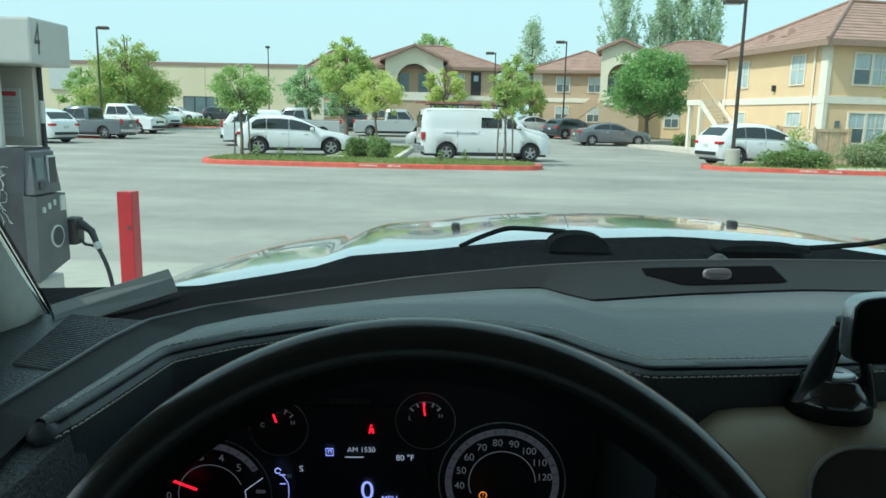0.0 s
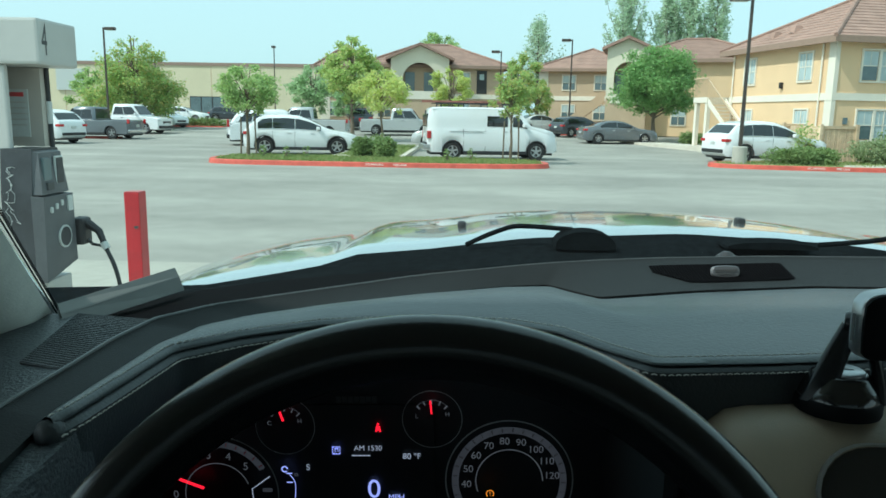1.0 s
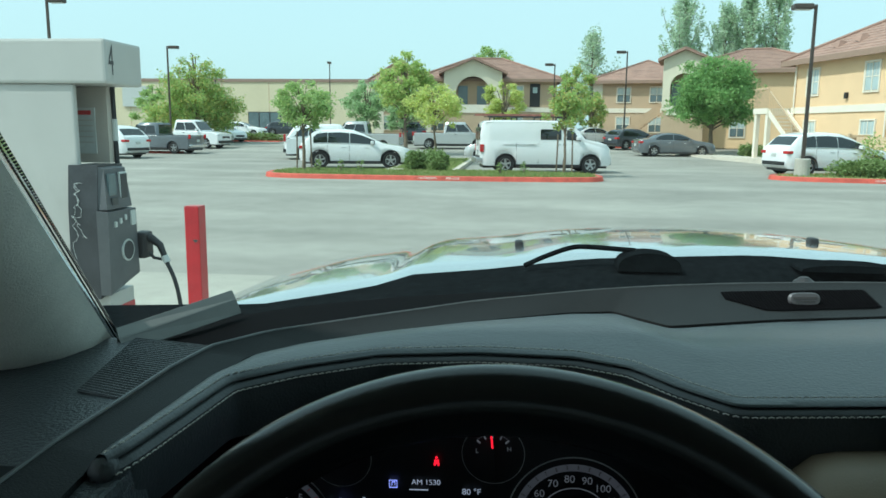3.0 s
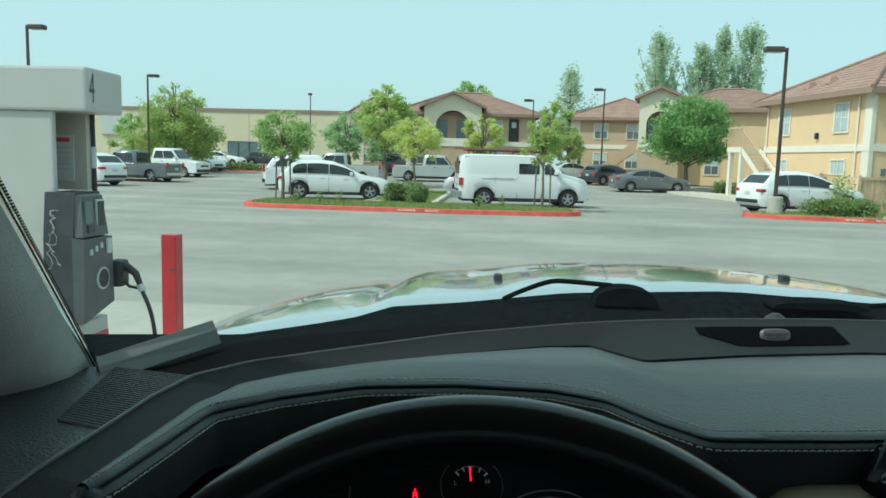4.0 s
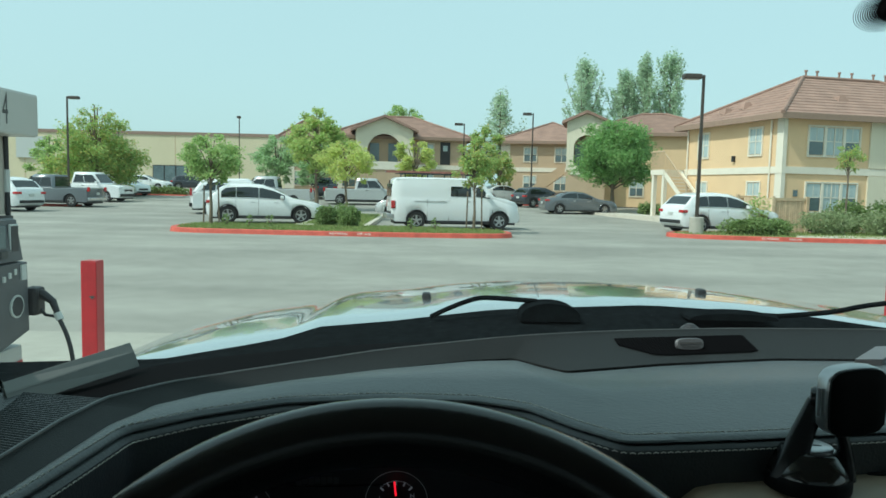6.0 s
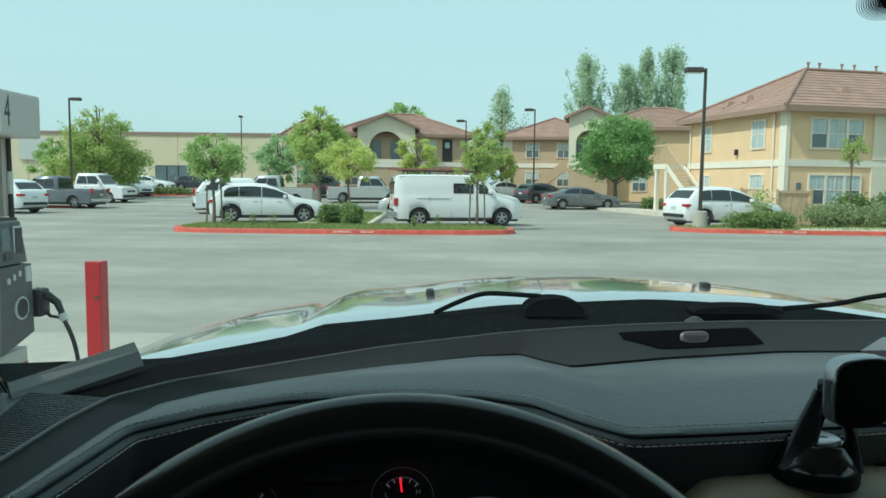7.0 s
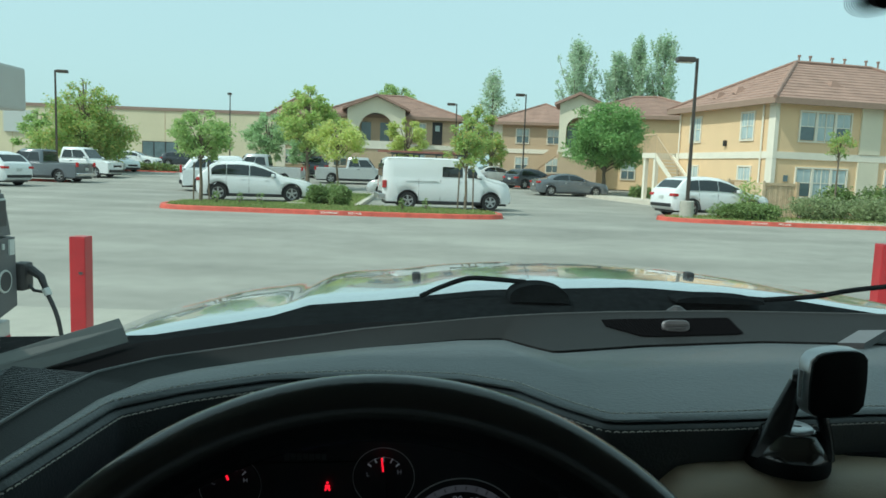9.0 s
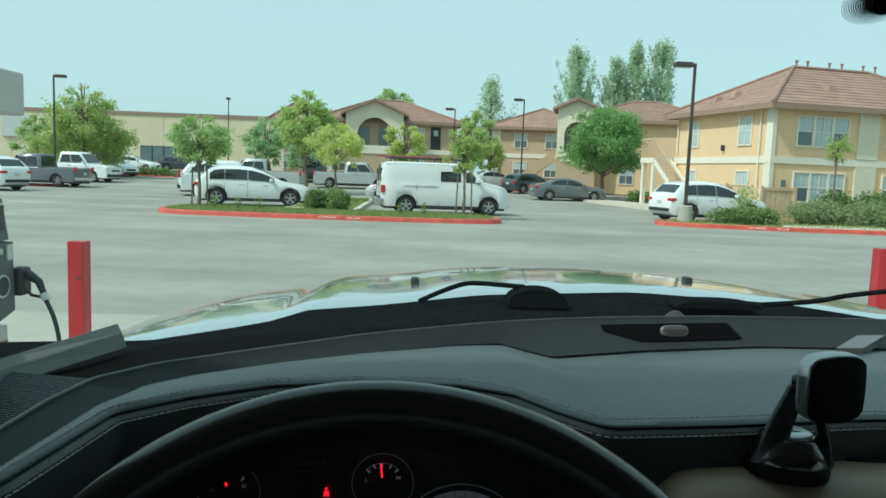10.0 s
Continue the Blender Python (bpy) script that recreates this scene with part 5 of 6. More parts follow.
def fuel_pump():
    t = thing("fuel_pump", "white and charcoal fuel pump with a hanging nozzle", "fuel pump")
    hd = part("header", box(-2.95, 3.68, 1.915, -2.095, 4.05, 2.14, 0.015), PUMP_WHITE, t)
    text_mesh("pump_digit", "4", 0.22, INK, hd, pose(-2.0935, 3.735, 2.03, 90, 0, 90) @ Matrix.Diagonal((.5, 1, 1, 1)))
    part("near_panel", box(-2.95, 3.70, 0.82, -2.29, 3.735, 1.915, 0.012), PUMP_WHITE, t, "pale reflective side panel")
    part("core", box(-2.94, 3.735, 0.82, -2.48, 4.02, 1.913), PUMP_WHITE, t)
    part("back_panel", box(-2.48, 3.95, 1.50, -2.255, 4.02, 1.913), PUMP_BEIGE, t, "beige recessed panel")
    lb = part("label_plate", box(-2.435, 3.942, 1.55, -2.325, 3.951, 1.80), PUMP_LITE, t, "instruction sticker with a red heading")
    part("label_heading", box(-2.425, 3.938, 1.762, -2.345, 3.9415, 1.785), INK_RED, lb)
    for k in range(5):
        part("label_line", box(-2.425, 3.938, 1.73 - .03 * k, -2.335, 3.9415, 1.735 - .03 * k), PUMP_BEIGE, lb)
    # slanted charcoal cabinet
    side = [(3.62, .80), (3.635, 1.28), (3.66, 1.50), (3.90, 1.50), (3.90, .86)]
    bm = loft([[(-2.32, y, z) for y, z in side], [(-2.16, y, z) for y, z in side]])
    part("cabinet", bm, PUMP_DARK, t)
    up = part("upper_face", loft([[(-2.16, 3.66, 1.49), (-2.16, 3.88, 1.49), (-2.16, 3.89, 1.27), (-2.16, 3.64, 1.27)],
                                  [(-2.135, 3.67, 1.48), (-2.135, 3.88, 1.48), (-2.11, 3.89, 1.27), (-2.11, 3.64, 1.27)]]), PUMP_MID, t, "grey face with display and card slot")
    lo = part("lower_face", loft([[(-2.16, 3.62, 1.265), (-2.16, 3.89, 1.265), (-2.16, 3.89, .86), (-2.16, 3.62, .82)],
                                  [(-2.10, 3.63, 1.26), (-2.09, 3.89, 1.26), (-2.085, 3.89, .90), (-2.11, 3.63, .82)]]), PUMP_MID, t, "grey angled face with buttons")
    part("display", box(-2.13, 3.68, 1.34, -2.115, 3.75, 1.455, 0.004), GLASS_DARK, up)
    part("card_slot", box(-2.12, 3.69, 1.29, -2.105, 3.75, 1.33, 0.004), INK, up)
    part("screen_frame", box(-2.128, 3.79, 1.31, -2.116, 3.865, 1.46, 0.004), PUMP_LITE, up)
    part("screen", box(-2.117, 3.797, 1.32, -2.1125, 3.858, 1.45), PUMP_DARK, up)
    for k in range(3):
        part("grade_button", box(-2.10, 3.675 + .05 * k, 1.175 + .014 * k, -2.088, 3.695 + .05 * k, 1.205 + .014 * k, 0.003), PUMP_LITE, lo)
    part("notice", box(-2.092, 3.83, 1.17, -2.083, 3.875, 1.25), PUMP_LITE, lo)
    part("round_decal", tube([(-2.10, 3.79, 1.04), (-2.087, 3.79, 1.04)], 0.06, 20), PUMP_LITE, lo)
    part("decal_centre", tube([(-2.088, 3.79, 1.04), (-2.085, 3.79, 1.04)], 0.05, 20), PUMP_DARK, lo)
    scr = bmesh.new()
    rng = random.Random(9)
    p = Vector((-2.24, 3.63, 1.42))
    for k in range(60):
        q = p + Vector((rng.uniform(-.026, .028), 0, rng.uniform(-.032, .012)))
        q.x = min(-2.18, max(-2.3, q.x))
        q.y = 3.635 + (q.z - 1.28) * .1136 - .004 if q.z > 1.28 else 3.62 + (q.z - .8) * .03125 - .004
        if k:
            add_tube(scr, [p, q], 0.0011, 4)
        p = q
        if k == 30:
            p = Vector((-2.27, 3.646, 1.40))
    part("scratches", scr, PUMP_LITE, t, "white scratches and key marks")
    part("pedestal", box(-2.9, 3.66, 0.16, -2.13, 3.90, .82, 0.01), PUMP_WHITE, t)
    part("red_stripe", box(-2.132, 3.70, .2, -2.124, 3.89, .74), RED, t)
    hose = [(-2.245, 4.0, 1.93), (-2.25, 4.01, 1.7), (-2.24, 4.0, 1.45), (-2.235, 3.99, 1.40)]
    part("hose_guide", tube(hose, 0.013, 10), BLACK_TRIM, t)
    part("hose_joint", tube([(-2.246, 4.004, 1.74), (-2.246, 4.004, 1.62)], 0.016, 10), PUMP_LITE, t)
    nz = part("nozzle", tube([(-2.10, 3.95, 1.10), (-2.04, 3.95, 1.08), (-1.985, 3.94, 1.045), (-1.955, 3.93, .98)], [0.026, 0.024, 0.02, 0.015], 10), BLACK_TRIM, t, "black fuel nozzle in its holder")
    part("lever_guard", tube([(-2.08, 3.95, 1.03), (-2.03, 3.95, .97), (-1.98, 3.94, .965), (-1.965, 3.935, 1.0)], 0.009, 8), BLACK_TRIM, nz)
    part("boot", box(-2.13, 3.90, .97, -2.05, 4.0, 1.12, 0.02), BLACK_TRIM, t)
    part("swivel", tube([(-1.958, 3.93, .985), (-1.94, 3.925, .95)], 0.02, 10), PUMP_LITE, nz)
    pts = smooth_line([(-1.945, 3.925, .955), (-1.90, 3.91, .87), (-1.872, 3.9, .78), (-1.86, 3.9, .66), (-1.87, 3.9, .5), (-1.95, 3.9, .34), (-2.05, 3.9, .45)], 26)
    part("hose", tube(pts, 0.0115, 10), BLACK_TRIM, t)
    return t


fuel_pump()

# ---- the truck: one thing with its hood, cowl, glass, cabin shell, dashboard ----
truck = thing("pickup_truck", "silver pickup truck cabin with a black stitched leather dashboard", "pickup truck")
XC = 0.42


def mirror_profile(p):
    return p + [(2 * XC - x, z) for x, z in reversed(p[:-1])]


HOOD_X = mirror_profile([(-.86, 1.12), (-.80, 1.24), (-.62, 1.342), (-.47, 1.384), (-.33, 1.407), (-.26, 1.420), (-.19, 1.442), (-.06, 1.453), (.13, 1.476), (.42, 1.489)])


def hood_z(x, y):
    xs, zs = [p[0] for p in HOOD_X], [p[1] for p in HOOD_X]
    u = y - 1.35
    return float(np.interp(x, xs, zs)) - 0.01 * u - 0.07 * u * abs(u)


def hood_back(x):
    return 1.36 - 0.03 * (abs(x - XC) / .6) ** 2


def build_hood():
    cs = smooth_line([(x, 0, z) for x, z in HOOD_X], 90)
    rings = []
    for k in range(26):
        u = k / 25
        ring = []
        for c in cs:
            y = hood_back(c.x) + u * (2.75 - hood_back(c.x) - 0.25 * (abs(c.x - XC) / 1.2) ** 2)
            v = y - 1.35
            ring.append((c.x, y, c.z - 0.01 * v - 0.07 * v * abs(v) - (0.012 if k == 0 else 0)))
        rings.append(ring)
    return part("hood", loft(rings, closed=False), HOOD, truck, "glossy silver hood reflecting trees and sky", smooth=True)


build_hood()
body_low = bmesh.new()
add_box(body_low, -.84, 1.2, .55, 1.68, 2.6, 1.10, 0.05)
add_box(body_low, -.6, .65, .55, 1.44, 1.2, 1.2)
part("front_body", body_low, HOOD, truck)
for sd in (-1, 1):
    for yy in (1.95, -1.7):
        part("wheel", tube([(XC + sd * .98, yy, .4), (XC + sd * .70, yy, .4)], 0.4, 24), TYRE, truck)
part("chassis", box(-.55, -2.6, .5, 1.4, .65, .75), BLACK_TRIM, truck)
for wx in (0.0035, 0.607):
    w = part("washer_nozzle", box(wx - .0095, 1.588, hood_z(wx, 1.6) - .004, wx + .0095, 1.615, hood_z(wx, 1.6) + .014, 0.006), BLACK_TRIM, truck)

# cowl and wipers
CB = [(x, hood_back(x) + .012) for x in (-.85, -.6, -.4, -.2, 0, .2, .42, .7, 1.0, 1.3, 1.65)]
CF = [(-.62, .62), (-.50, .70), (-.36, .735), (-.20, .81), (-.05, .90), (.1, .98), (.3, 1.05), (.6, 1.10), (.95, 1.06), (1.25, .9), (1.55, .66)]
cb, cf = smooth_line([(x, y, 0) for x, y in CB], 60), smooth_line([(x, y, 0) for x, y in CF], 60)
rows = []
for u, dz in ((0, -.035), (.3, -.04), (.55, -.03), (.8, -.014), (1.0, -.006), (1.02, -.03)):
    ring = []
    for f, b in zip(cf, cb):
        p = f.lerp(b, u)
        zb = hood_z(b.x, b.y)
        ring.append((p.x, p.y, (1.465 + dz) * (1 - u) + (max(zb, 1.385) + dz * .35 - .002) * u))
    rows.append(ring)
part("cowl", loft(rows, closed=False), COWL, truck, "black plastic cowl below the windshield", smooth=True)


def wiper(cx, cw, ch, z0, pts, blade):
    """A wiper: pivot mound with its arm."""
    w = part("wiper_arm", tube(smooth_line(pts, 14), .0044, 8), COWL, truck, "black wiper arm", smooth=True)
    rings = []
    for s_, y in ((1, 1.26), (1.02, 1.28), (1.0, 1.315), (.6, 1.345)):
        rings.append([(cx - cw * s_ * math.cos(math.pi * k / 16), y, z0 - .012 + ch * s_ * (math.sin(math.pi * k / 16) ** .7 + .25)) for k in range(17)])
    part("pivot_cap", loft(rings, closed=True), COWL, w, smooth=True)


wiper(.219, .052, .031, 1.474, [(.012, 1.31, 1.466), (.05, 1.30, 1.486), (.092, 1.30, 1.5015), (.127, 1.30, 1.503), (.20, 1.30, 1.499)], None)
wiper(.54, .078, .012, 1.486, [(.62, 1.27, 1.485), (.701, 1.25, 1.497), (.76, 1.25, 1.509), (.83, 1.24, 1.521), (.95, 1.22, 1.54)], None)

# windshield: a curved laminated sheet with a dotted frit round the mirror
def shield(u, v):
    x = -.52 + 1.88 * u
    e = abs(x - XC) / .94
    y0, y1 = 1.19 - .43 * e ** 3.4, .42 - .22 * e ** 2
    return Vector((x + (x - XC) * -.1 * v, y0 + (y1 - y0) * v, 1.435 + .56 * v + .02 * math.sin(math.pi * v)))


ws = part("windshield", loft([[shield(i / 24, j / 8) for i in range(25)] for j in range(9)], closed=False), WINDSHIELD, truck, "clear laminated windshield", smooth=True)
ws.visible_shadow = False
fr = bmesh.new()
FU, FV, FRU, FRV = 0.4812, 0.7233, 0.0162, 0.0281
for ring in range(11):
    rr = 1 - ring * .065
    nn = int(96 * rr)
    for k in range(nn):
        a = (k + .5 * (ring % 2)) / nn * math.tau
        p = shield(FU + FRU * rr * math.cos(a), FV + FRV * rr * math.sin(a))
        s = .00052 + ring * .00006
        q = [fr.verts.new(p + Vector((s * math.cos(b), -.55 * s * math.sin(b) - .002, .8 * s * math.sin(b)))) for b in [i / 6 * math.tau for i in range(6)]]
        fr.faces.new(q)
part("frit_dots", fr, GRILLE_BLACK, ws)
mir = part("mirror_mount", tube([shield(FU, FV) + Vector((0, -.002, 0)), shield(FU, FV) + Vector((0, -.012, -.004))], [.0105, .010], 18), GRILLE_BLACK, truck)

# cabin shell: roof, pillars, doors, rear wall, floor
# Unseen roof, stretched past the doors and forwards to block a sun patch.
part("roof_lining", box(-.76, -1.6, 2.0, 1.60, .53, 2.06, 0.02), PILLAR, truck)
part("floor_pan", box(-.6, -1.6, .75, 1.44, .75, .80), DASH_DARK, truck)
part("rear_wall", box(-.55, -1.62, .8, 1.39, -1.55, 1.45), PILLAR, truck)
# Unseen panes, added to weaken the daylight entering from behind.
part("rear_window", box(-.55, -1.60, 1.453, 1.39, -1.592, 1.997), DIMMING_GLASS, truck, "unseen rear window, tinted to dim light from behind")
for xx in (-.60, 1.44):
    part("rear_door_window", box(xx - .004, -1.447, 1.423, xx + .004, -.623, 1.697), DIMMING_GLASS, truck, "unseen rear door window, tinted to dim light from behind")
for sd, xx in ((-1, -.60), (1, 1.44)):
    a, b = (xx - .03, xx + .03)
    part("door_panel", box(a, -1.55, .75, b, .62, 1.42, 0.01), DASH_HARD, truck)
    # Unseen header, made deep so that no sun falls through the door window.
    part("sun_block_header", box(a + (.03 if sd < 0 else 0), -1.6, 1.70, b - (0 if sd < 0 else .03), .35, 2.0), PILLAR, truck)
    for y0, y1 in ((-1.6, -1.45), (-.62, -.5)):
        part("door_pillar", box(a + (.03 if sd < 0 else 0), y0, 1.42, b - (0 if sd < 0 else .03), y1, 1.698), PILLAR, truck)
    k = -1 if sd < 0 else 1
    rings = []
    for u in (-.34, -.12, 0, .2, .4, .6, .8, 1.0):
        e = Vector((XC + k * (.850 - .245 * u), .75 - .75 * u, 1.472 + .567 * u))
        # The width is stretched outwards, out of view, to stop the sun.
        w, d = .12, .045
        rings.append([e + Vector((k * w + math.cos(q) * w, math.sin(q) * (d if math.sin(q) < 0 else .006), math.sin(q) * (.06 if math.sin(q) < 0 else .01))) for q in [i / 20 * math.tau for i in range(20)]])
    ap = part("front_pillar", loft(rings), PILLAR, truck, "grey cloth-covered windshield pillar", smooth=True)
    # Unseen bar added behind the pillar to block sun from the dashboard.
    outer = [Vector((XC + k * (.850 - .245 * u + .082), .80 - .75 * u, 1.472 + .567 * u)) for u in (-.3, 0, .25, .5, .75, 1.0)]
    part("pillar_sun_block", tube(outer, .042, 12), HOOD, truck, "unseen silver bar that keeps sun off the dashboard", smooth=True)
    fd = bmesh.new()
    for r_ in range(3):
        for i in range(250):
            u = -.05 + i / 250
            e = Vector((XC + k * (.850 - .245 * u) - k * (.001 + .0026 * r_),   .755 - .75 * u, 1.472 + .567 * u + (.0015 if r_ % 2 else 0)))
            s = .00125 - .00016 * r_
            q = [fd.verts.new(e + Vector((s * math.cos(b), -.3 * s * math.sin(b), s * math.sin(b)))) for b in [j / 6 * math.tau for j in range(6)]]
            fd.faces.new(q)
    part("frit_dots", fd, DASH_DARK, ws)
part("grab_handle", tube(smooth_line([(-.405, .36, 1.60), (-.375, .33, 1.63), (-.37, .28, 1.69), (-.375, .22, 1.76), (-.40, .19, 1.79)], 14), .012, 10), PILLAR, truck, smooth=True)

# ---- dashboard ----
dash = part("dashboard", prism([(-.66, .15), (-.31, .15), (-.30, .45), (-.275, .58), (-.2, .65), (-.1, .70), (.09, .71), (.165, .63), (1.45, .63), (1.45, .80), (.95, 1.04), (.6, 1.09), (.43, 1.07), (.25, 1.03),
                               (.09, .96), (-.05, .88), (-.17, .79), (-.27, .73), (-.42, .74), (-.66, .60)], 1.435, 1.474), DASH_HARD, truck, "black grained dashboard with stitched leather pads")
BACK = [(-.268, .438), (-.268, .455), (-.264, .53), (-.261, .60), (-.250, .668), (-.215, .712), (-.14, .768), (-.05, .825), (.06, .88), (.112, .892), (.135, .862), (.165, .832), (.29, .878), (.45, .918), (.7, .925), (1.0, .90), (1.4, .80)]
FRONT = [(-.256, .435), (-.250, .452), (-.243, .515), (-.236, .585), (-.194, .628), (-.161, .65), (-.127, .672), (-.04, .69), (.05, .688), (.098, .665), (.13, .618), (.165, .580), (.27, .594), (.41, .620), (.68, .632), (1.0, .63), (1.4, .60)]


def polyline(pts, n, soft=0.25):
    """Even points along a line with gently rounded corners."""
    p = [Vector((x, y, 0)) for x, y in pts]
    seg = [0]
    for a, b in zip(p, p[1:]):
        seg.append(seg[-1] + (b - a).length)
    out = []
    idx = np.linspace(0, len(p) - 1, n)
    for i in idx:
        k = min(int(i), len(p) - 2)
        out.append(p[k].lerp(p[k + 1], i - k))
    for _ in range(3):
        out = [out[0]] + [out[i] * (1 - soft) + (out[i - 1] + out[i + 1]) * soft * .5 for i in range(1, len(out) - 1)] + [out[-1]]
    return out


NP = 181
bk, ft = polyline(BACK, NP), polyline(FRONT, NP)


def pad_drop(i):
    """How far the pad sinks towards its outer left end."""
    y = ft[i].y
    return 0.10 * max(0, .45 - y) if ft[i].x < -.2 else 0


rows = []
for u, z, bulge in ((0, 1.480, 0), (.03, 1.489, 0), (.15, 1.4945, .001), (.3, 1.498, .003), (.45, 1.4995, .0055), (.54, 1.500, .0066), (.60, 1.500, .0062), (.68, 1.500, .0042), (.77, 1.4998, .0022), (.86, 1.4995, .0008), (.93, 1.4985, 0),
                   (.97, 1.4975, 0), (1.0, 1.4960, 0), (1.005, 1.4945, 0)):
    rows.append([(*(bk[i].lerp(ft[i], u)).xy, z + bulge * min(1, max(0, (bk[i] - ft[i]).length - .08) / .14) - pad_drop(i)) for i in range(NP)])
part("leather_pad", loft(rows, closed=False), LEATHER, dash, "black leather pad with grey stitching", smooth=True)
rows = []
for du, z, dn, zn in ((-.001, 1.4950, -.001, 1.4950), (-.002, 1.4930, -.002, 1.4930), (.002, 1.4917, .002, 1.4917), (.0045, 1.489, .0045, 1.489), (.005, 1.470, .005, 1.470),
                      (.002, 1.455, .001, 1.457),
                      (.0, 1.44, -.002, 1.445), (-.006, 1.425, -.02, 1.437), (-.02, 1.40, -.06, 1.430), (-.05, 1.33, -.10, 1.425)):
    ring = []
    for i in range(NP):
        t = (ft[min(i + 1, NP - 1)] - ft[max(i - 1, 0)]).normalized()
        hood_part = min(1, max(0, (.155 - ft[i].x) / .02))
        p = ft[i] + Vector((t.y, -t.x, 0)) * max((du + (dn - du) * hood_part), -.10 * min(1, max(0, (i - 4) / 16)) - .002)
        ring.append((p.x, p.y, z + (zn - z) * hood_part - pad_drop(i)))
    rows.append(ring)
part("pad_front", loft(rows, closed=False), LEATHER_SHADED, dash, "black leather front with a piped seam", smooth=True)


bm = bmesh.new()
bmesh.ops.create_uvsphere(bm, u_segments=18, v_segments=10, radius=1, matrix=Matrix.Translation((-.2605, .4385, 1.486)) @ Matrix.Diagonal((.0105, .010, .0105, 1)))
part("pad_end", bm, LEATHER_SHADED, dash, "rounded leather end of the pad", smooth=True)
vent = part("air_vent", box(-.43, .33, 1.474, -.318, .446, 1.4835, .004), DASH_DARK, dash, "black side air vent")
for k in range(5):
    part("louvre", box(-.425, .345 + .019 * k, 1.4835, -.324, .351 + .019 * k, 1.4865, .001), DASH_HARD, vent)


def stitches(name, off, z, step, ln):
    bm = bmesh.new()
    at = [0.0]
    for i in range(1, NP):
        at.append(at[-1] + (ft[i] - ft[i - 1]).length)
    for k in range(int(at[-1] / step)):
        d = (k + .5) * step
        i = int(np.searchsorted(at, d))
        p = ft[i - 1].lerp(ft[i], (d - at[i - 1]) / max(1e-6, at[i] - at[i - 1]))
        t = (ft[min(i + 2, NP - 1)] - ft[max(i - 3, 0)]).normalized()
        q = p + Vector((t.y, -t.x, 0)) * off
        zz = z - pad_drop(i)
        add_tube(bm, [(q.x - t.x * ln / 2, q.y - t.y * ln / 2, zz - .0005), (q.x, q.y, zz + .0003), (q.x + t.x * ln / 2, q.y + t.y * ln / 2, zz - .0005)], .0006, 5)
    return tagged(part(name, bm, THREAD, dash, "grey saddle stitching"), kind="stuff")


stitches("upper_stitching", -.0045, 1.5002, .0062, .0046)
stitches("lower_stitching", .0056, 1.4878, .0062, .0046)

# trim band between pad and windshield
BAND = [((-.335, .22), (-.275, .22)), ((-.312, .34), (-.270, .34)), ((-.300, .45), (-.2705, .45)), ((-.297, .53), (-.2665, .53)), ((-.296, .60), (-.2635, .60)), ((-.287, .665), (-.2525, .671)),
        ((-.25, .72), (-.217, .715)), ((-.165, .79), (-.14, .771)), ((-.05, .882), (-.05, .828)), ((.09, .962), (.06, .883)), ((.14, .985), (.112, .896)), ((.20, 1.008), (.165, .836)),
        ((.29, 1.034), (.29, .881)), ((.45, 1.065), (.45, .921)), ((.70, 1.08), (.70, .928)), ((1.0, 1.05), (1.0, .903)), ((1.4, .9), (1.4, .803))]
NB = 281
bb, bf2 = polyline([p[0] for p in BAND], NB), polyline([p[1] for p in BAND], NB)
rows = [[], [], [], [], [], []]
for q, f in zip(bb, bf2):
    s_ = 1 - .05 * min(1, max(0, (q.x + .10) / .25))
    top = Vector((q.x * s_, q.y * s_, 1.7 - .2 * s_))
    sink = .12 * max(0, .45 - q.y)
    rows[0].append((q.x * (s_ + .05), q.y * (s_ + .05) + .01, 1.455))
    rows[1].append((top.x * 1.012, top.y * 1.012, top.z - .004 - sink))
    rows[2].append((top.x, top.y, top.z - sink))
    rows[3].append((top.x * .994, top.y * .994, top.z - .003 - sink))
    rows[4].append((f.x, f.y, 1.489 - sink))
    rows[5].append((f.x, f.y, 1.44 - sink))
part("trim_band", loft(rows, closed=False), DASH_TRIM, dash, "brown-black trim band along the windshield", smooth=True)
# Added bead; its pale colour draws the highlight along the band's top.
part("trim_highlight", tube([Vector(p) + Vector((0, .001, -.0008)) for p in rows[2][4::3]], .0016, 6), BAND_HIGHLIGHT, dash, "pale bead for the highlight along the upper edge of the band", smooth=True)


band_foot, band_top = np.array(rows[4][NB // 2:]), np.array(rows[3][NB // 2:])


def on_band(x, u):
    """A point of the band's face at plan place x: u 0 at its foot, 1 at its top edge."""
    line = band_foot + (band_top - band_foot) * u
    return Vector((x, float(np.interp(x, line[:, 0], line[:, 1])), float(np.interp(x, line[:, 0], line[:, 2]))))


# black ledge between the band and the foot of the glass
in_edge = [(x, y + .004) for x, y in ((-.40, .70), (-.32, .69), (-.285, .70), (-.25, .725), (-.165, .795), (-.05, .886), (.09, .966), (.20, 1.012), (.45, 1.068), (.70, 1.083), (1.0, 1.053), (1.25, .95))]
out_edge = []
for x, y in in_edge:
    g = shield((x + .52) / 1.88, .05)
    out_edge.append((x, max(y + .01, g.y - .012)))
part("defroster_ledge", loft([[(x, y, 1.455) for x, y in in_edge] + [(x, y, 1.448) for x, y in reversed(out_edge)],
                              [(x, y, 1.4745) for x, y in in_edge] + [(x, y, 1.462) for x, y in reversed(out_edge)]]), GRILLE_BLACK, dash, "black ledge along the foot of the glass")

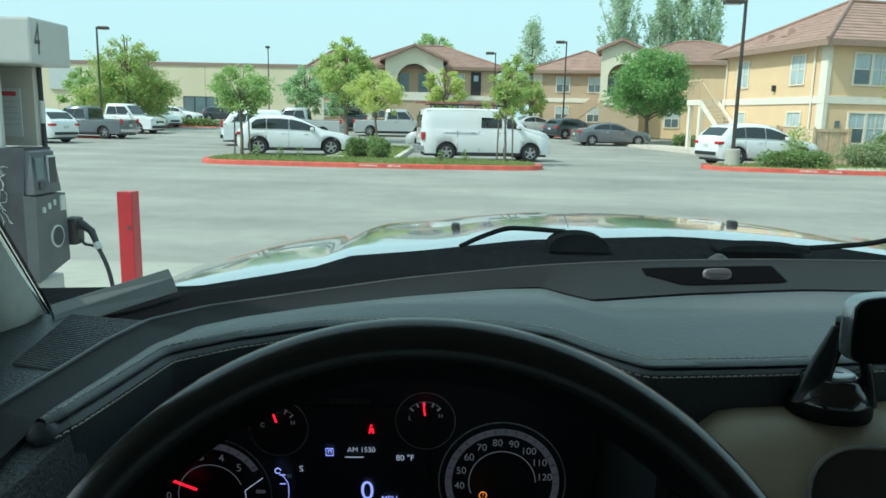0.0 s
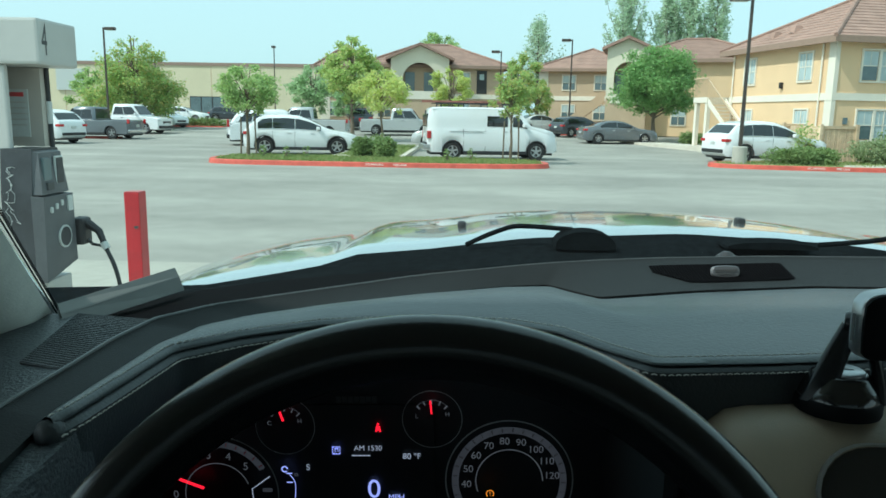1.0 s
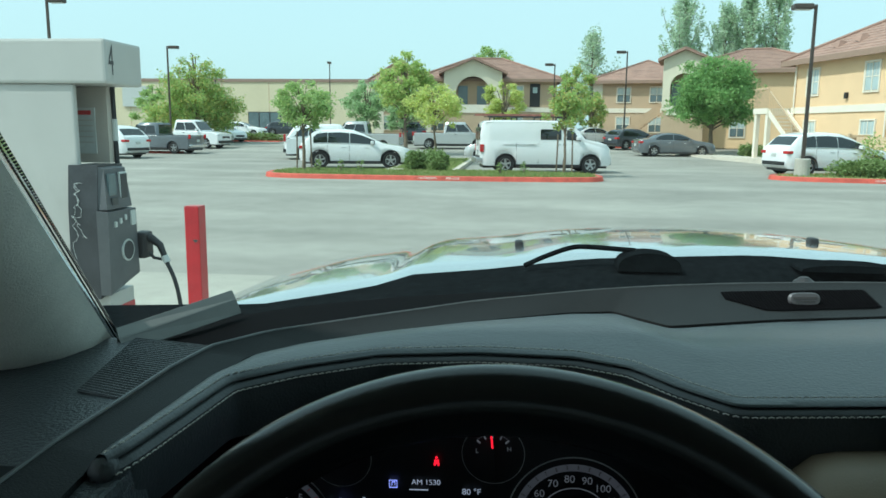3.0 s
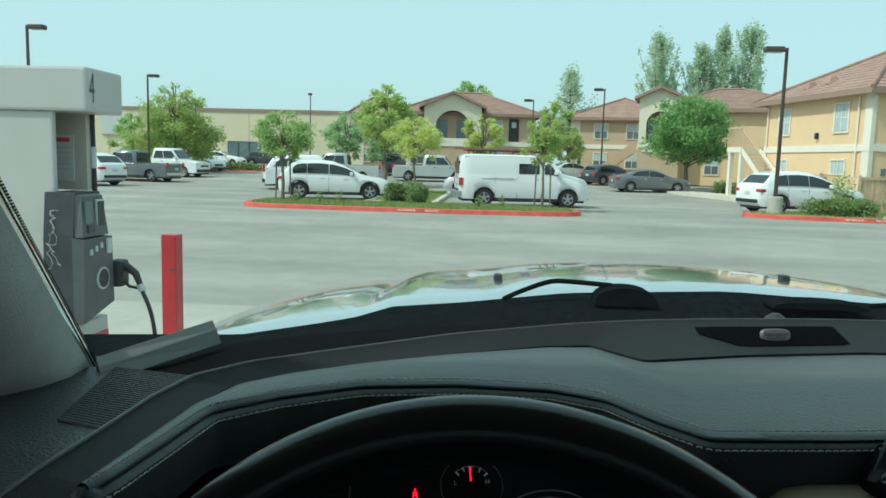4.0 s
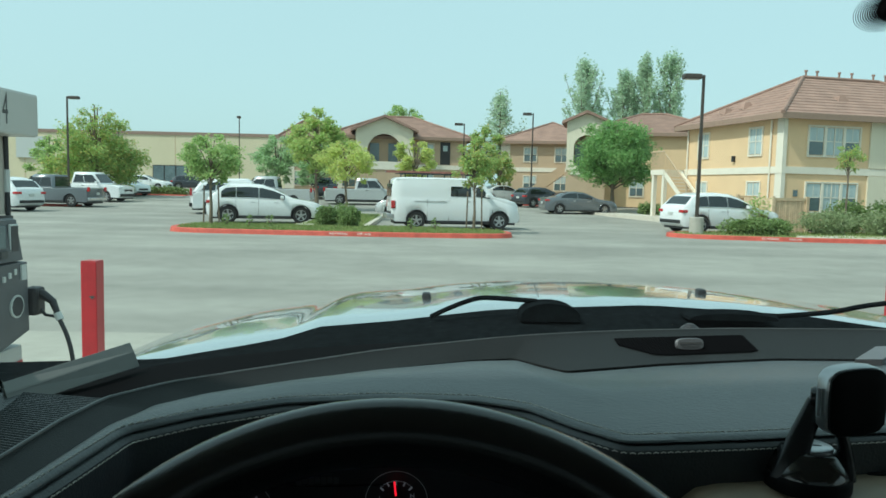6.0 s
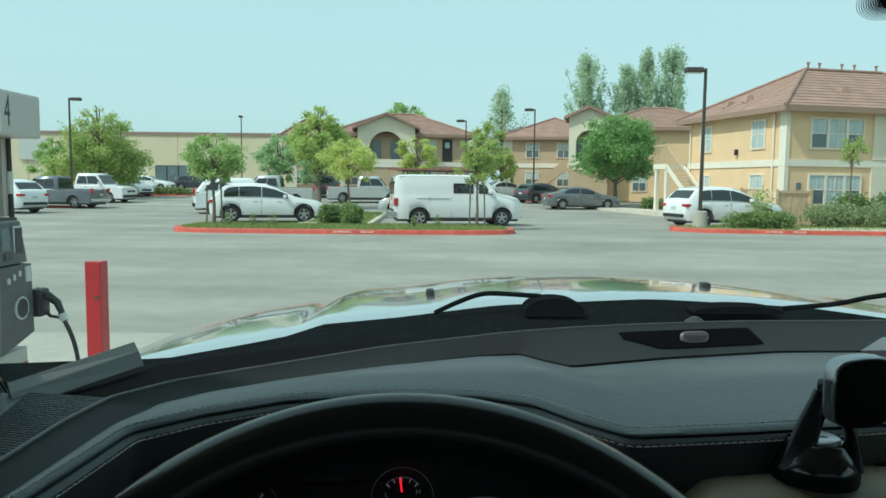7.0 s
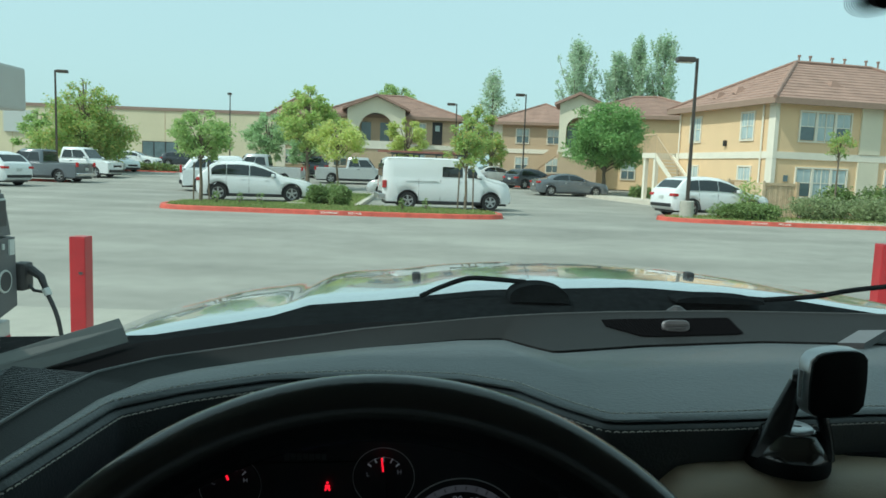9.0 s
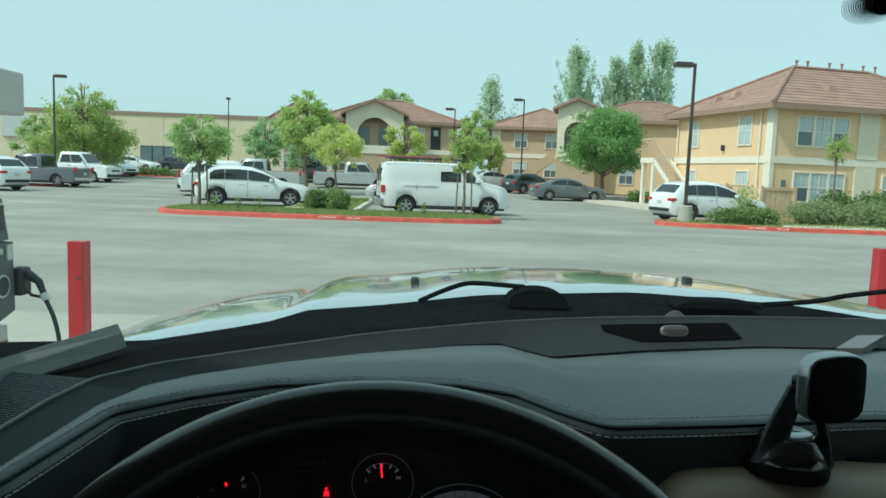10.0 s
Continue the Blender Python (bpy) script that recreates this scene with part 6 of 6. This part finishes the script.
# ribbed side vent strip and grained shoulder
sh_plan = [(-.64, .20), (-.328, .20), (-.306, .40), (-.300, .50), (-.298, .60), (-.292, .66), (-.30, .70), (-.42, .73), (-.64, .60)]
shoulder = part("shoulder", loft([[(x, y, 1.43) for x, y in sh_plan], [(x, y, 1.484 - .12 * max(0, .45 - y) - .05 * max(0, -.42 - x)) for x, y in sh_plan]]), DASH_HARD, dash, "grained black shoulder of the dashboard")
rb = bmesh.new()
for k in range(30):
    u = k / 29
    y = .728 - .15 * u
    add_tube(rb, [(-.395 + .030 * u, y + .002, 1.4832), (-.300 - .006 * u, y - .018, 1.4832)], .0019, 6)
tagged(part("ribs", rb, DASH_HARD, shoulder, "fine ribbed strip beside the pillar"), kind="stuff")
# centre speaker grille with badge, set in the band
GX = [.250, .275, .29, .31, .34, .37, .40, .425, .437]
gl = [on_band(x, .84) for x in GX]
gl2 = [on_band(x, u) for x, u in zip(GX, (.62, .40, .26, .23, .23, .23, .23, .23, .27))]
out = Vector((0, -.0015, .0006))
gr = part("speaker_grille", loft([[p + out for p in gl] + [p + out for p in reversed(gl2)], [p - out for p in gl] + [p - out for p in reversed(gl2)]]), GRILLE_BLACK, dash, "ribbed black speaker grille")
rb = bmesh.new()
for k in range(46):
    x = .252 + .0040 * k
    u0 = float(np.interp(x, GX, (.62, .40, .26, .23, .23, .23, .23, .23, .27)))
    add_tube(rb, [on_band(x, .83) + out * 1.4, on_band(x, u0 + .02) + out * 1.4], .0009, 4)
tagged(part("grille_ribs", rb, GRILLE_BLACK, gr), kind="stuff")
bdg = bmesh.new()
ring = [(.0195 * math.copysign(abs(math.cos(a)) ** .55, math.cos(a)), .0078 * math.copysign(abs(math.sin(a)) ** .7, math.sin(a))) for a in [k / 24 * math.tau for k in range(24)]]
loft([[(x * s, y * s, z) for x, y in ring] for s, z in ((1, 0), (1, .002), (.9, .004))], bm=bdg)
bg = part("badge", bdg, BADGE_METAL, gr, "small silver oval badge", m=Matrix.Translation(on_band(.343, .52) + Vector((0, -.009, .004))) @ pose(0, 0, 0, 76, 0, 8), smooth=False)
part("badge_mark", box(-.015, -.0005, .0042, .015, .0025, .0048), INK, bg)
part("badge_mark", box(-.012, -.004, .0042, .012, -.0025, .0048), INK, bg)
sp = on_band(.372, 1.0) + Vector((0, .018, -.004))
part("sun_sensor", tube([sp, sp + Vector((0, 0, .006)), sp + Vector((0, 0, .012))], [.016, .013, .005], 14), BLACK_TRIM, dash)

# Raised grey wedge plate on the pad.
part("pad_wedge", loft([[(x, y, z) for x, y in ((.510, .850), (.583, .928), (.625, .935), (.545, .853))] for z in (1.496, 1.5055)]), BADGE_METAL, dash, "dull grey metal wedge at the passenger side")

part("side_panel", loft([[(x, y, z) for x, y in ((-.40, .22), (-.275, .24), (-.251, .34), (-.2435, .43), (-.2445, .465), (-.28, .48), (-.40, .48))] for z in (1.10, 1.30, 1.44)] + [[(-.39, .24, 1.455), (-.285, .26, 1.455), (-.258, .35, 1.470), (-.2475, .425, 1.482), (-.2475, .458, 1.486), (-.28, .465, 1.487), (-.39, .46, 1.46)]]), DASH_HARD, dash, "grained side panel below the pad", smooth=True)

# ---- instrument cluster ----
CY = 0.70
cl = part("instrument_panel", box(-.33, CY + .012, 1.20, .16, CY + .03, 1.475), GAUGE_FACE, dash, "dark instrument panel with lit gauges")
cl.matrix_basis = pose(-.09, 0, 1.35) @ Matrix.Rotation(radians(-1.8), 4, "Y") @ pose(.09, 0, -1.3515)
part("shroud_side", box(-.335, .50, 1.10, -.325, CY + .02, 1.44), DASH_DARK, dash)
part("shroud_side", box(.155, .50, 1.10, .165, CY + .02, 1.44), DASH_DARK, dash)
part("shroud_floor", box(-.324, .50, 1.10, .154, CY + .02, 1.12), DASH_DARK, dash)


def ring_mesh(r0, r1, a0=0, a1=360, n=64, depth=.002):
    bm = bmesh.new()
    for k in range(n):
        p = [radians(a0 + (a1 - a0) * j / n) for j in (k, k + 1)]
        bm.faces.new([bm.verts.new((r * math.cos(a), -depth, r * math.sin(a))) for r, a in ((r0, p[0]), (r1, p[0]), (r1, p[1]), (r0, p[1]))])
    return bm


def ticks(r0, r1, angles, w=.0008):
    bm = bmesh.new()
    for a in angles:
        add_box(bm, r0, -.003, -w, r1, -.001, w, m=Matrix.Rotation(-radians(a), 4, "Y"))
    return bm


def gauge_text(parent, words, x, z, size, material, dy=-.004):
    text_mesh("lettering", words, size, material, parent, pose(x, dy, z, 90, 0, 0))


def dial(x, z, r, name):
    g = part(name, ring_mesh(r * .978, r, 0, 360, 72), GAUGE_RING, cl, m=pose(x, CY, z))
    return g


spd = dial(.0565, 1.3245, .0655, "speedometer")
part("scale_ring", ring_mesh(.0515, .0585, -35, 215, 64, .003), GLOW_RING, spd, "pale lit scale ring")
part("scale_ticks", ticks(.053, .0575, [-13 + 11 * k for k in range(20)]), INK, spd)
part("inner_ring", ring_mesh(.0335, .0345, 0, 200, 60, .003), GLOW_DIM, spd)
for k, wd in enumerate(("40", "50", "60", "70", "80", "90", "100", "110", "120")):
    a = radians(184 - 22 * k)
    gauge_text(spd, wd, .0437 * math.cos(a), .0437 * math.sin(a), .0105, GLOW_DIM)
warn = part("tyre_warning", ring_mesh(.0032, .0042, -50, 230, 20, .004), GLOW_AMBER, spd, m=pose(-.0195, 0, -.0135))
gauge_text(warn, "!", 0, 0.0, .007, GLOW_AMBER)
fuel = part("fuel_gauge", ring_mesh(.028, .030, 0, 180, 40, .006), CHROME, spd, m=pose(.033, 0, -.05))
tac = dial(-.2445, 1.310, .0635, "tachometer")
part("scale_ring", ring_mesh(.0515, .0585, 30, 125, 40, .003), GLOW_RING, tac, "pale lit scale ring")
part("scale_ticks", ticks(.053, .0575, [34 + 11 * k for k in range(9)]), INK_RED, tac)
part("inner_ring", ring_mesh(.0335, .0345, 20, 200, 60, .003), GLOW_DIM, tac)
for k, wd in enumerate(("0", "1", "2", "3", "4", "5")):
    a = radians(180 - 27 * k)
    gauge_text(tac, wd, .0437 * math.cos(a), .0437 * math.sin(a), .0115, GLOW_DIM)
part("needle", ticks(.016, .05, [158], .0010), GLOW_RED, tac)
part("corner_bracket", add_tube(add_tube(bmesh.new(), [(.055, -.004, .020), (.036, -.004, .006)], .0005, 5), [(.036, -.004, .006), (.038, -.004, -.02)], .0005, 5), GLOW_WHITE, tac)
part("car_icon", box(.047, -.004, .003, .057, -.003, .0065, .001), GLOW_RING, tac)
for nm, gx, gz_, lt, na in (("oil_gauge", -.021, 1.391, "LH", 95), ("temperature_gauge", -.171, 1.384, "CH", 108)):
    g = dial(gx, gz_, .0305, nm)
    part("arc", ring_mesh(.0207, .0211, 40, 140, 24, .003), GLOW_DIM, g)
    part("scale_ticks", ticks(.0165, .0205, [42, 65, 90, 115, 138], .0005), GLOW_DIM, g)
    part("needle", ticks(.006, .0195, [na], .0008), GLOW_RED, g)
    gauge_text(g, lt[0], -.0155, .004, .0065, GLOW_DIM)
    gauge_text(g, lt[1], .0155, .006, .0065, GLOW_DIM)
scr = part("display", box(-.158, -.001, -.11, -.02, .001, .068), GAUGE_FACE, cl, "dark driver display", m=pose(0, CY + .008, 1.335))
gauge_text(scr, "AM 1530", -.088, .022, .0078, GLOW_WHITE)
gauge_text(scr, "80 °F", -.043, .013, .0088, GLOW_WHITE)
gauge_text(scr, "S", -.151, .001, .009, GLOW_WHITE)
gauge_text(scr, "35", -.164, -.007, .005, GLOW_DIM)
gauge_text(scr, "0", -.083, -.024, .029, GLOW_BLUE)
gauge_text(scr, "MPH", -.060, -.0325, .0085, GLOW_BLUE)
part("underline", box(-.105, -.004, .0135, -.086, -.003, .0142), GLOW_WHITE, scr)
nt = bmesh.new()
for a, b, c, d in ((-.125, .0155, -.117, .0160), (-.125, .0230, -.117, .0235), (-.125, .0155, -.1245, .0235), (-.1175, .0155, -.117, .0235), (-.1225, .0175, -.1220, .0215), (-.1195, .018, -.119, .022), (-.1225, .0212, -.119, .0218)):
    add_box(nt, a, -.004, b, c, -.003, d)
part("music_icon", nt, GLOW_BLUE, scr)
bl = bmesh.new()
add_tube(bl, [(-.077, -.003, .0495), (-.077, -.0045, .0495)], .0016, 10)
add_box(bl, -.0800, -.0045, .0405, -.0740, -.003, .0465, .0008)
add_box(bl, -.0805, -.0045, .0385, -.0783, -.003, .041)
add_box(bl, -.0757, -.0045, .0385, -.0735, -.003, .041)
part("belt_warning", bl, GLOW_RED, scr, "red lit seat belt warning", m=Matrix.Translation((-.077, 0, .0445)) @ Matrix.Diagonal((.78, 1, .72, 1)) @ Matrix.Translation((.077, 0, -.0445)))
tb = bmesh.new()
add_tube(tb, smooth_line([(-.172, -.004, -.005), (-.166, -.004, -.014), (-.165, -.004, -.024), (-.167, -.004, -.04)], 10), .0004, 5)
for zz in (-.006, -.016):
    add_box(tb, -.174, -.0045, zz, -.168, -.0035, zz + .0008)
part("boost_scale", tb, GLOW_BLUE, scr)
part("turbo_icon", ring_mesh(.0022, .0036, 0, 320, 18, .004), GLOW_BLUE, scr, m=pose(-.1755, 0, -.001))
for k in range(7):
    part("odometer_bar", box(-.119 + .0061 * k, -.004, .0715 + .0012 * (k % 2), -.1142 + .0061 * k, -.003, .0785), GAUGE_BAR, scr)
part("status_line", box(-.119, -.004, .0705, -.077, -.003, .0709), GAUGE_BAR, scr)

# ---- steering wheel ----
sw = part("steering_wheel", bmesh.new(), WHEEL_LEATHER, truck, "black leather steering wheel")
WR, WT = .1775, .0155
bm = bmesh.new()
rings = []
for k in range(120):
    a = k / 120 * math.tau
    rings.append([((WR + WT * math.cos(b)) * math.cos(a), WT * 1.1 * math.sin(b), (WR + WT * math.cos(b)) * math.sin(a)) for b in [j / 18 * math.tau for j in range(18)]])
rings.append(rings[0])
loft(rings, cap=False, bm=bm)
bmesh.ops.remove_doubles(bm, verts=bm.verts, dist=1e-6)
sw.data = mesh_of("steering_wheel", bm, WHEEL_LEATHER, True)
sw.matrix_basis = pose(-.0079, .2553, 1.4251) @ Matrix.Rotation(.0142, 4, "Z") @ Matrix.Rotation(-.4494, 4, "X")
part("hub", loft([[(.075 * math.cos(a) * s, y, .062 * math.sin(a) * s - .02) for a in [k / 28 * math.tau for k in range(28)]] for s, y in ((1, .05), (1.05, .02), (.95, -.01), (.5, -.02), (.05, -.022))]), DASH_DARK, sw, smooth=True)
for a in (180, 0, 250, 290):
    c, s = math.cos(radians(a)), math.sin(radians(a))
    part("spoke", tube([(.05 * c, .03, .05 * s - .02), (.12 * c, .02, .12 * s), (.172 * c, .0, .172 * s)], [.028, .022, .016], 10), DASH_DARK, sw)
part("column", tube([(0, .02, 0), (0, .38, 0)], [.05, .06], 16), DASH_DARK, sw)

# ---- centre console, phone mount, card ----
prof = [(.655, 1.30), (.648, 1.452), (.635, 1.459), (.582, 1.459), (.562, 1.4545), (.545, 1.438), (.525, 1.415), (.44, 1.30), (.44, 1.10)]
con = part("console", loft([[(x, y + dy, z + dz) for y, z in prof] for x, dy, dz in ((.206, .02, -.05), (.212, .008, -.014), (.226, .0, -.003), (.245, 0, 0), (.50, .004, 0), (.80, .01, 0))]), BEIGE, dash, "beige centre console", smooth=True)


def rounded(w, h, r, n=7):
    out = []
    for cx, cy, a0 in ((w - r, h - r, 0), (-w + r, h - r, 90), (-w + r, -h + r, 180), (w - r, -h + r, 270)):
        out += [(cx + r * math.cos(radians(a0 + 90 * k / n)), cy + r * math.sin(radians(a0 + 90 * k / n))) for k in range(n + 1)]
    return out


inc = pose(.45, .476, 1.354, 53.5, 0, 0)
bz = part("screen_bezel", loft([[(x, y, z) for x, y in rounded(.172, .112, .045)] for z in (-.004, .004)]), GLOSS_BLACK, con, "gloss black screen surround", m=inc)
part("bezel_rim", loft([[(x * 1.0, y * 1.0, z) for x, y in rounded(w, h, .046)] for w, h, z in ((.175, .115, .001), (.175, .115, .0055), (.1732, .1132, .0055), (.1732, .1132, .001))], cap=False), PLATE_RIM, bz, "thin bright rim")
# Flat dark plate; the shade of a storage recess is put into its colour.
part("recess_shade", prism([(.385, .61), (.50, .60), (.60, .625), (.60, .642), (.385, .64)], 1.4575, 1.4605), DASH_DARK, con)
pm = thing("phone_mount", "black suction phone mount with a silver-rimmed magnetic plate", "phone mount", pose(.3183, .586, 1.459))


def turned(rings, n=40):
    return loft([[(r * math.cos(a), r * math.sin(a), z) for a in [k / n * math.tau for k in range(n)]] for r, z in rings])


def seen(r, t, z):
    """A place on the mount: r across its open side, t towards the driver, z up."""
    return Vector((.86 * r - .5 * t, -.5 * r - .86 * t, z))


part("suction_ring", turned(((.0330, 0), (.0338, .003), (.0338, .0105), (.0330, .0125), (.031, .0128))), RUBBER_BLACK, pm, "matt rubber suction ring", smooth=True)
part("suction_base", turned(((.032, .0115), (.0315, .0145), (.0285, .021), (.0245, .0275), (.0225, .031), (.0212, .0322), (.018, .0325))), GLOSS_BLACK, pm, "gloss black domed base", smooth=True)
cap = part("dial_cap", turned(((.0185, .0318), (.0185, .0338), (.0175, .0345), (.0, .0347))), PLATE_RIM, pm, "brushed silver locking cap", smooth=True)
part("cap_mark", prism([(-.009, -.003), (.009, -.003), (0, .006)], .0347, .0352), BADGE_METAL, cap)


def leg(line, wide, thick):
    """A flat tapering strap of the fork along a bent line."""
    pts = smooth_line(line, 14)
    rings = []
    for k, p in enumerate(pts):
        u = k / 13
        a, b = wide[0] + (wide[1] - wide[0]) * u, thick[0] + (thick[1] - thick[0]) * u
        across, deep = seen(1, 0, 0), seen(0, 1, 0)
        rings.append([p + across * a * math.copysign(abs(math.cos(q)) ** .6, math.cos(q)) + deep * b * math.copysign(abs(math.sin(q)) ** .6, math.sin(q)) for q in [i / 16 * math.tau for i in range(16)]])
    return loft(rings)


part("fork_leg", leg([seen(-.014, .0225, .011), seen(-.010, .0185, .027), seen(-.005, .011, .046), seen(.001, .005, .064), seen(.004, .002, .075)], (.0125, .0068), (.005, .006)), MOUNT_BLACK, pm, smooth=True)
part("fork_leg", leg([seen(.0305, -.006, .011), seen(.028, -.007, .027), seen(.023, -.006, .046), seen(.015, -.003, .064), seen(.009, .0, .074)], (.0055, .005), (.011, .007)), MOUNT_BLACK, pm, smooth=True)
part("knuckle", tube([seen(-.001, .001, .0745), seen(.0015, .001, .0745), seen(.012, .004, .0745), seen(.016, .006, .0745)], [.0078, .0092, .0092, .0085], 18), MOUNT_BLACK, pm, smooth=True)
part("ball_joint", tube([seen(.012, .004, .068), seen(.022, .009, .073)], [.011, .0125], 16), RUBBER_BLACK, pm, smooth=True)


def arched(w, h, bow, n=12):
    """An outline with nearly straight sides and bowed top and bottom."""
    top = [(w * (1 - 2 * k / n), h - bow * (1 - 2 * k / n) ** 2 - (.16 * h if k in (0, n) else .03 * h if k in (1, n - 1) else 0)) for k in range(n + 1)]
    return top + [(-w * 1.035, .3 * h), (-w * 1.045, 0), (-w * 1.035, -.3 * h)] + [(-x, -z) for x, z in top] + [(w * 1.035, -.3 * h), (w * 1.045, 0), (w * 1.035, .3 * h)]


hm = pose(.0165, -.0328, .0805, 3, -3, 9)
rim = arched(.0248, .0278, .0035)
plate = part("magnet_plate", loft([[(x * s, y, z * s) for x, z in rim] for s, y in ((.90, .0125), (.985, .0115), (1.0, .0095), (1.0, .0015), (.985, -.0008), (.945, -.0018))], cap=True), PLATE_RIM, pm, "silver-rimmed plate", m=hm, smooth=True)
part("rubber_face", loft([[(x * s, y, z * s) for x, z in rim] for s, y in ((.965, -.0012), (.96, -.0034), (.91, -.0044), (.5, -.0052))]), RUBBER_BLACK, plate, "matt black rubber face", smooth=True)
part("edge_print", box(-.0280, .0035, -.011, -.0273, .0065, .011), INK, plate)

cd = thing("card_box", "flat grey cardboard box lying on the dashboard", "box")
far_edge, mid_edge, near_edge = ((-.4105, .7205, 1.4972), (-.357, .897, 1.5005)), ((-.402, .712, 1.4885), (-.350, .893, 1.4893)), ((-.396, .707, 1.4745), (-.344, .893, 1.4718))
bm = loft([[Vector(far_edge[k]), Vector(mid_edge[k]), Vector(near_edge[k]), Vector((far_edge[k][0] + .004, far_edge[k][1] - .004, near_edge[k][2] - .003))] for k in (0, 1)])
bmesh.ops.bevel(bm, geom=list(bm.edges), offset=.001, segments=2, affect="EDGES", profile=.6)
part("carton", bm, CARD, cd)
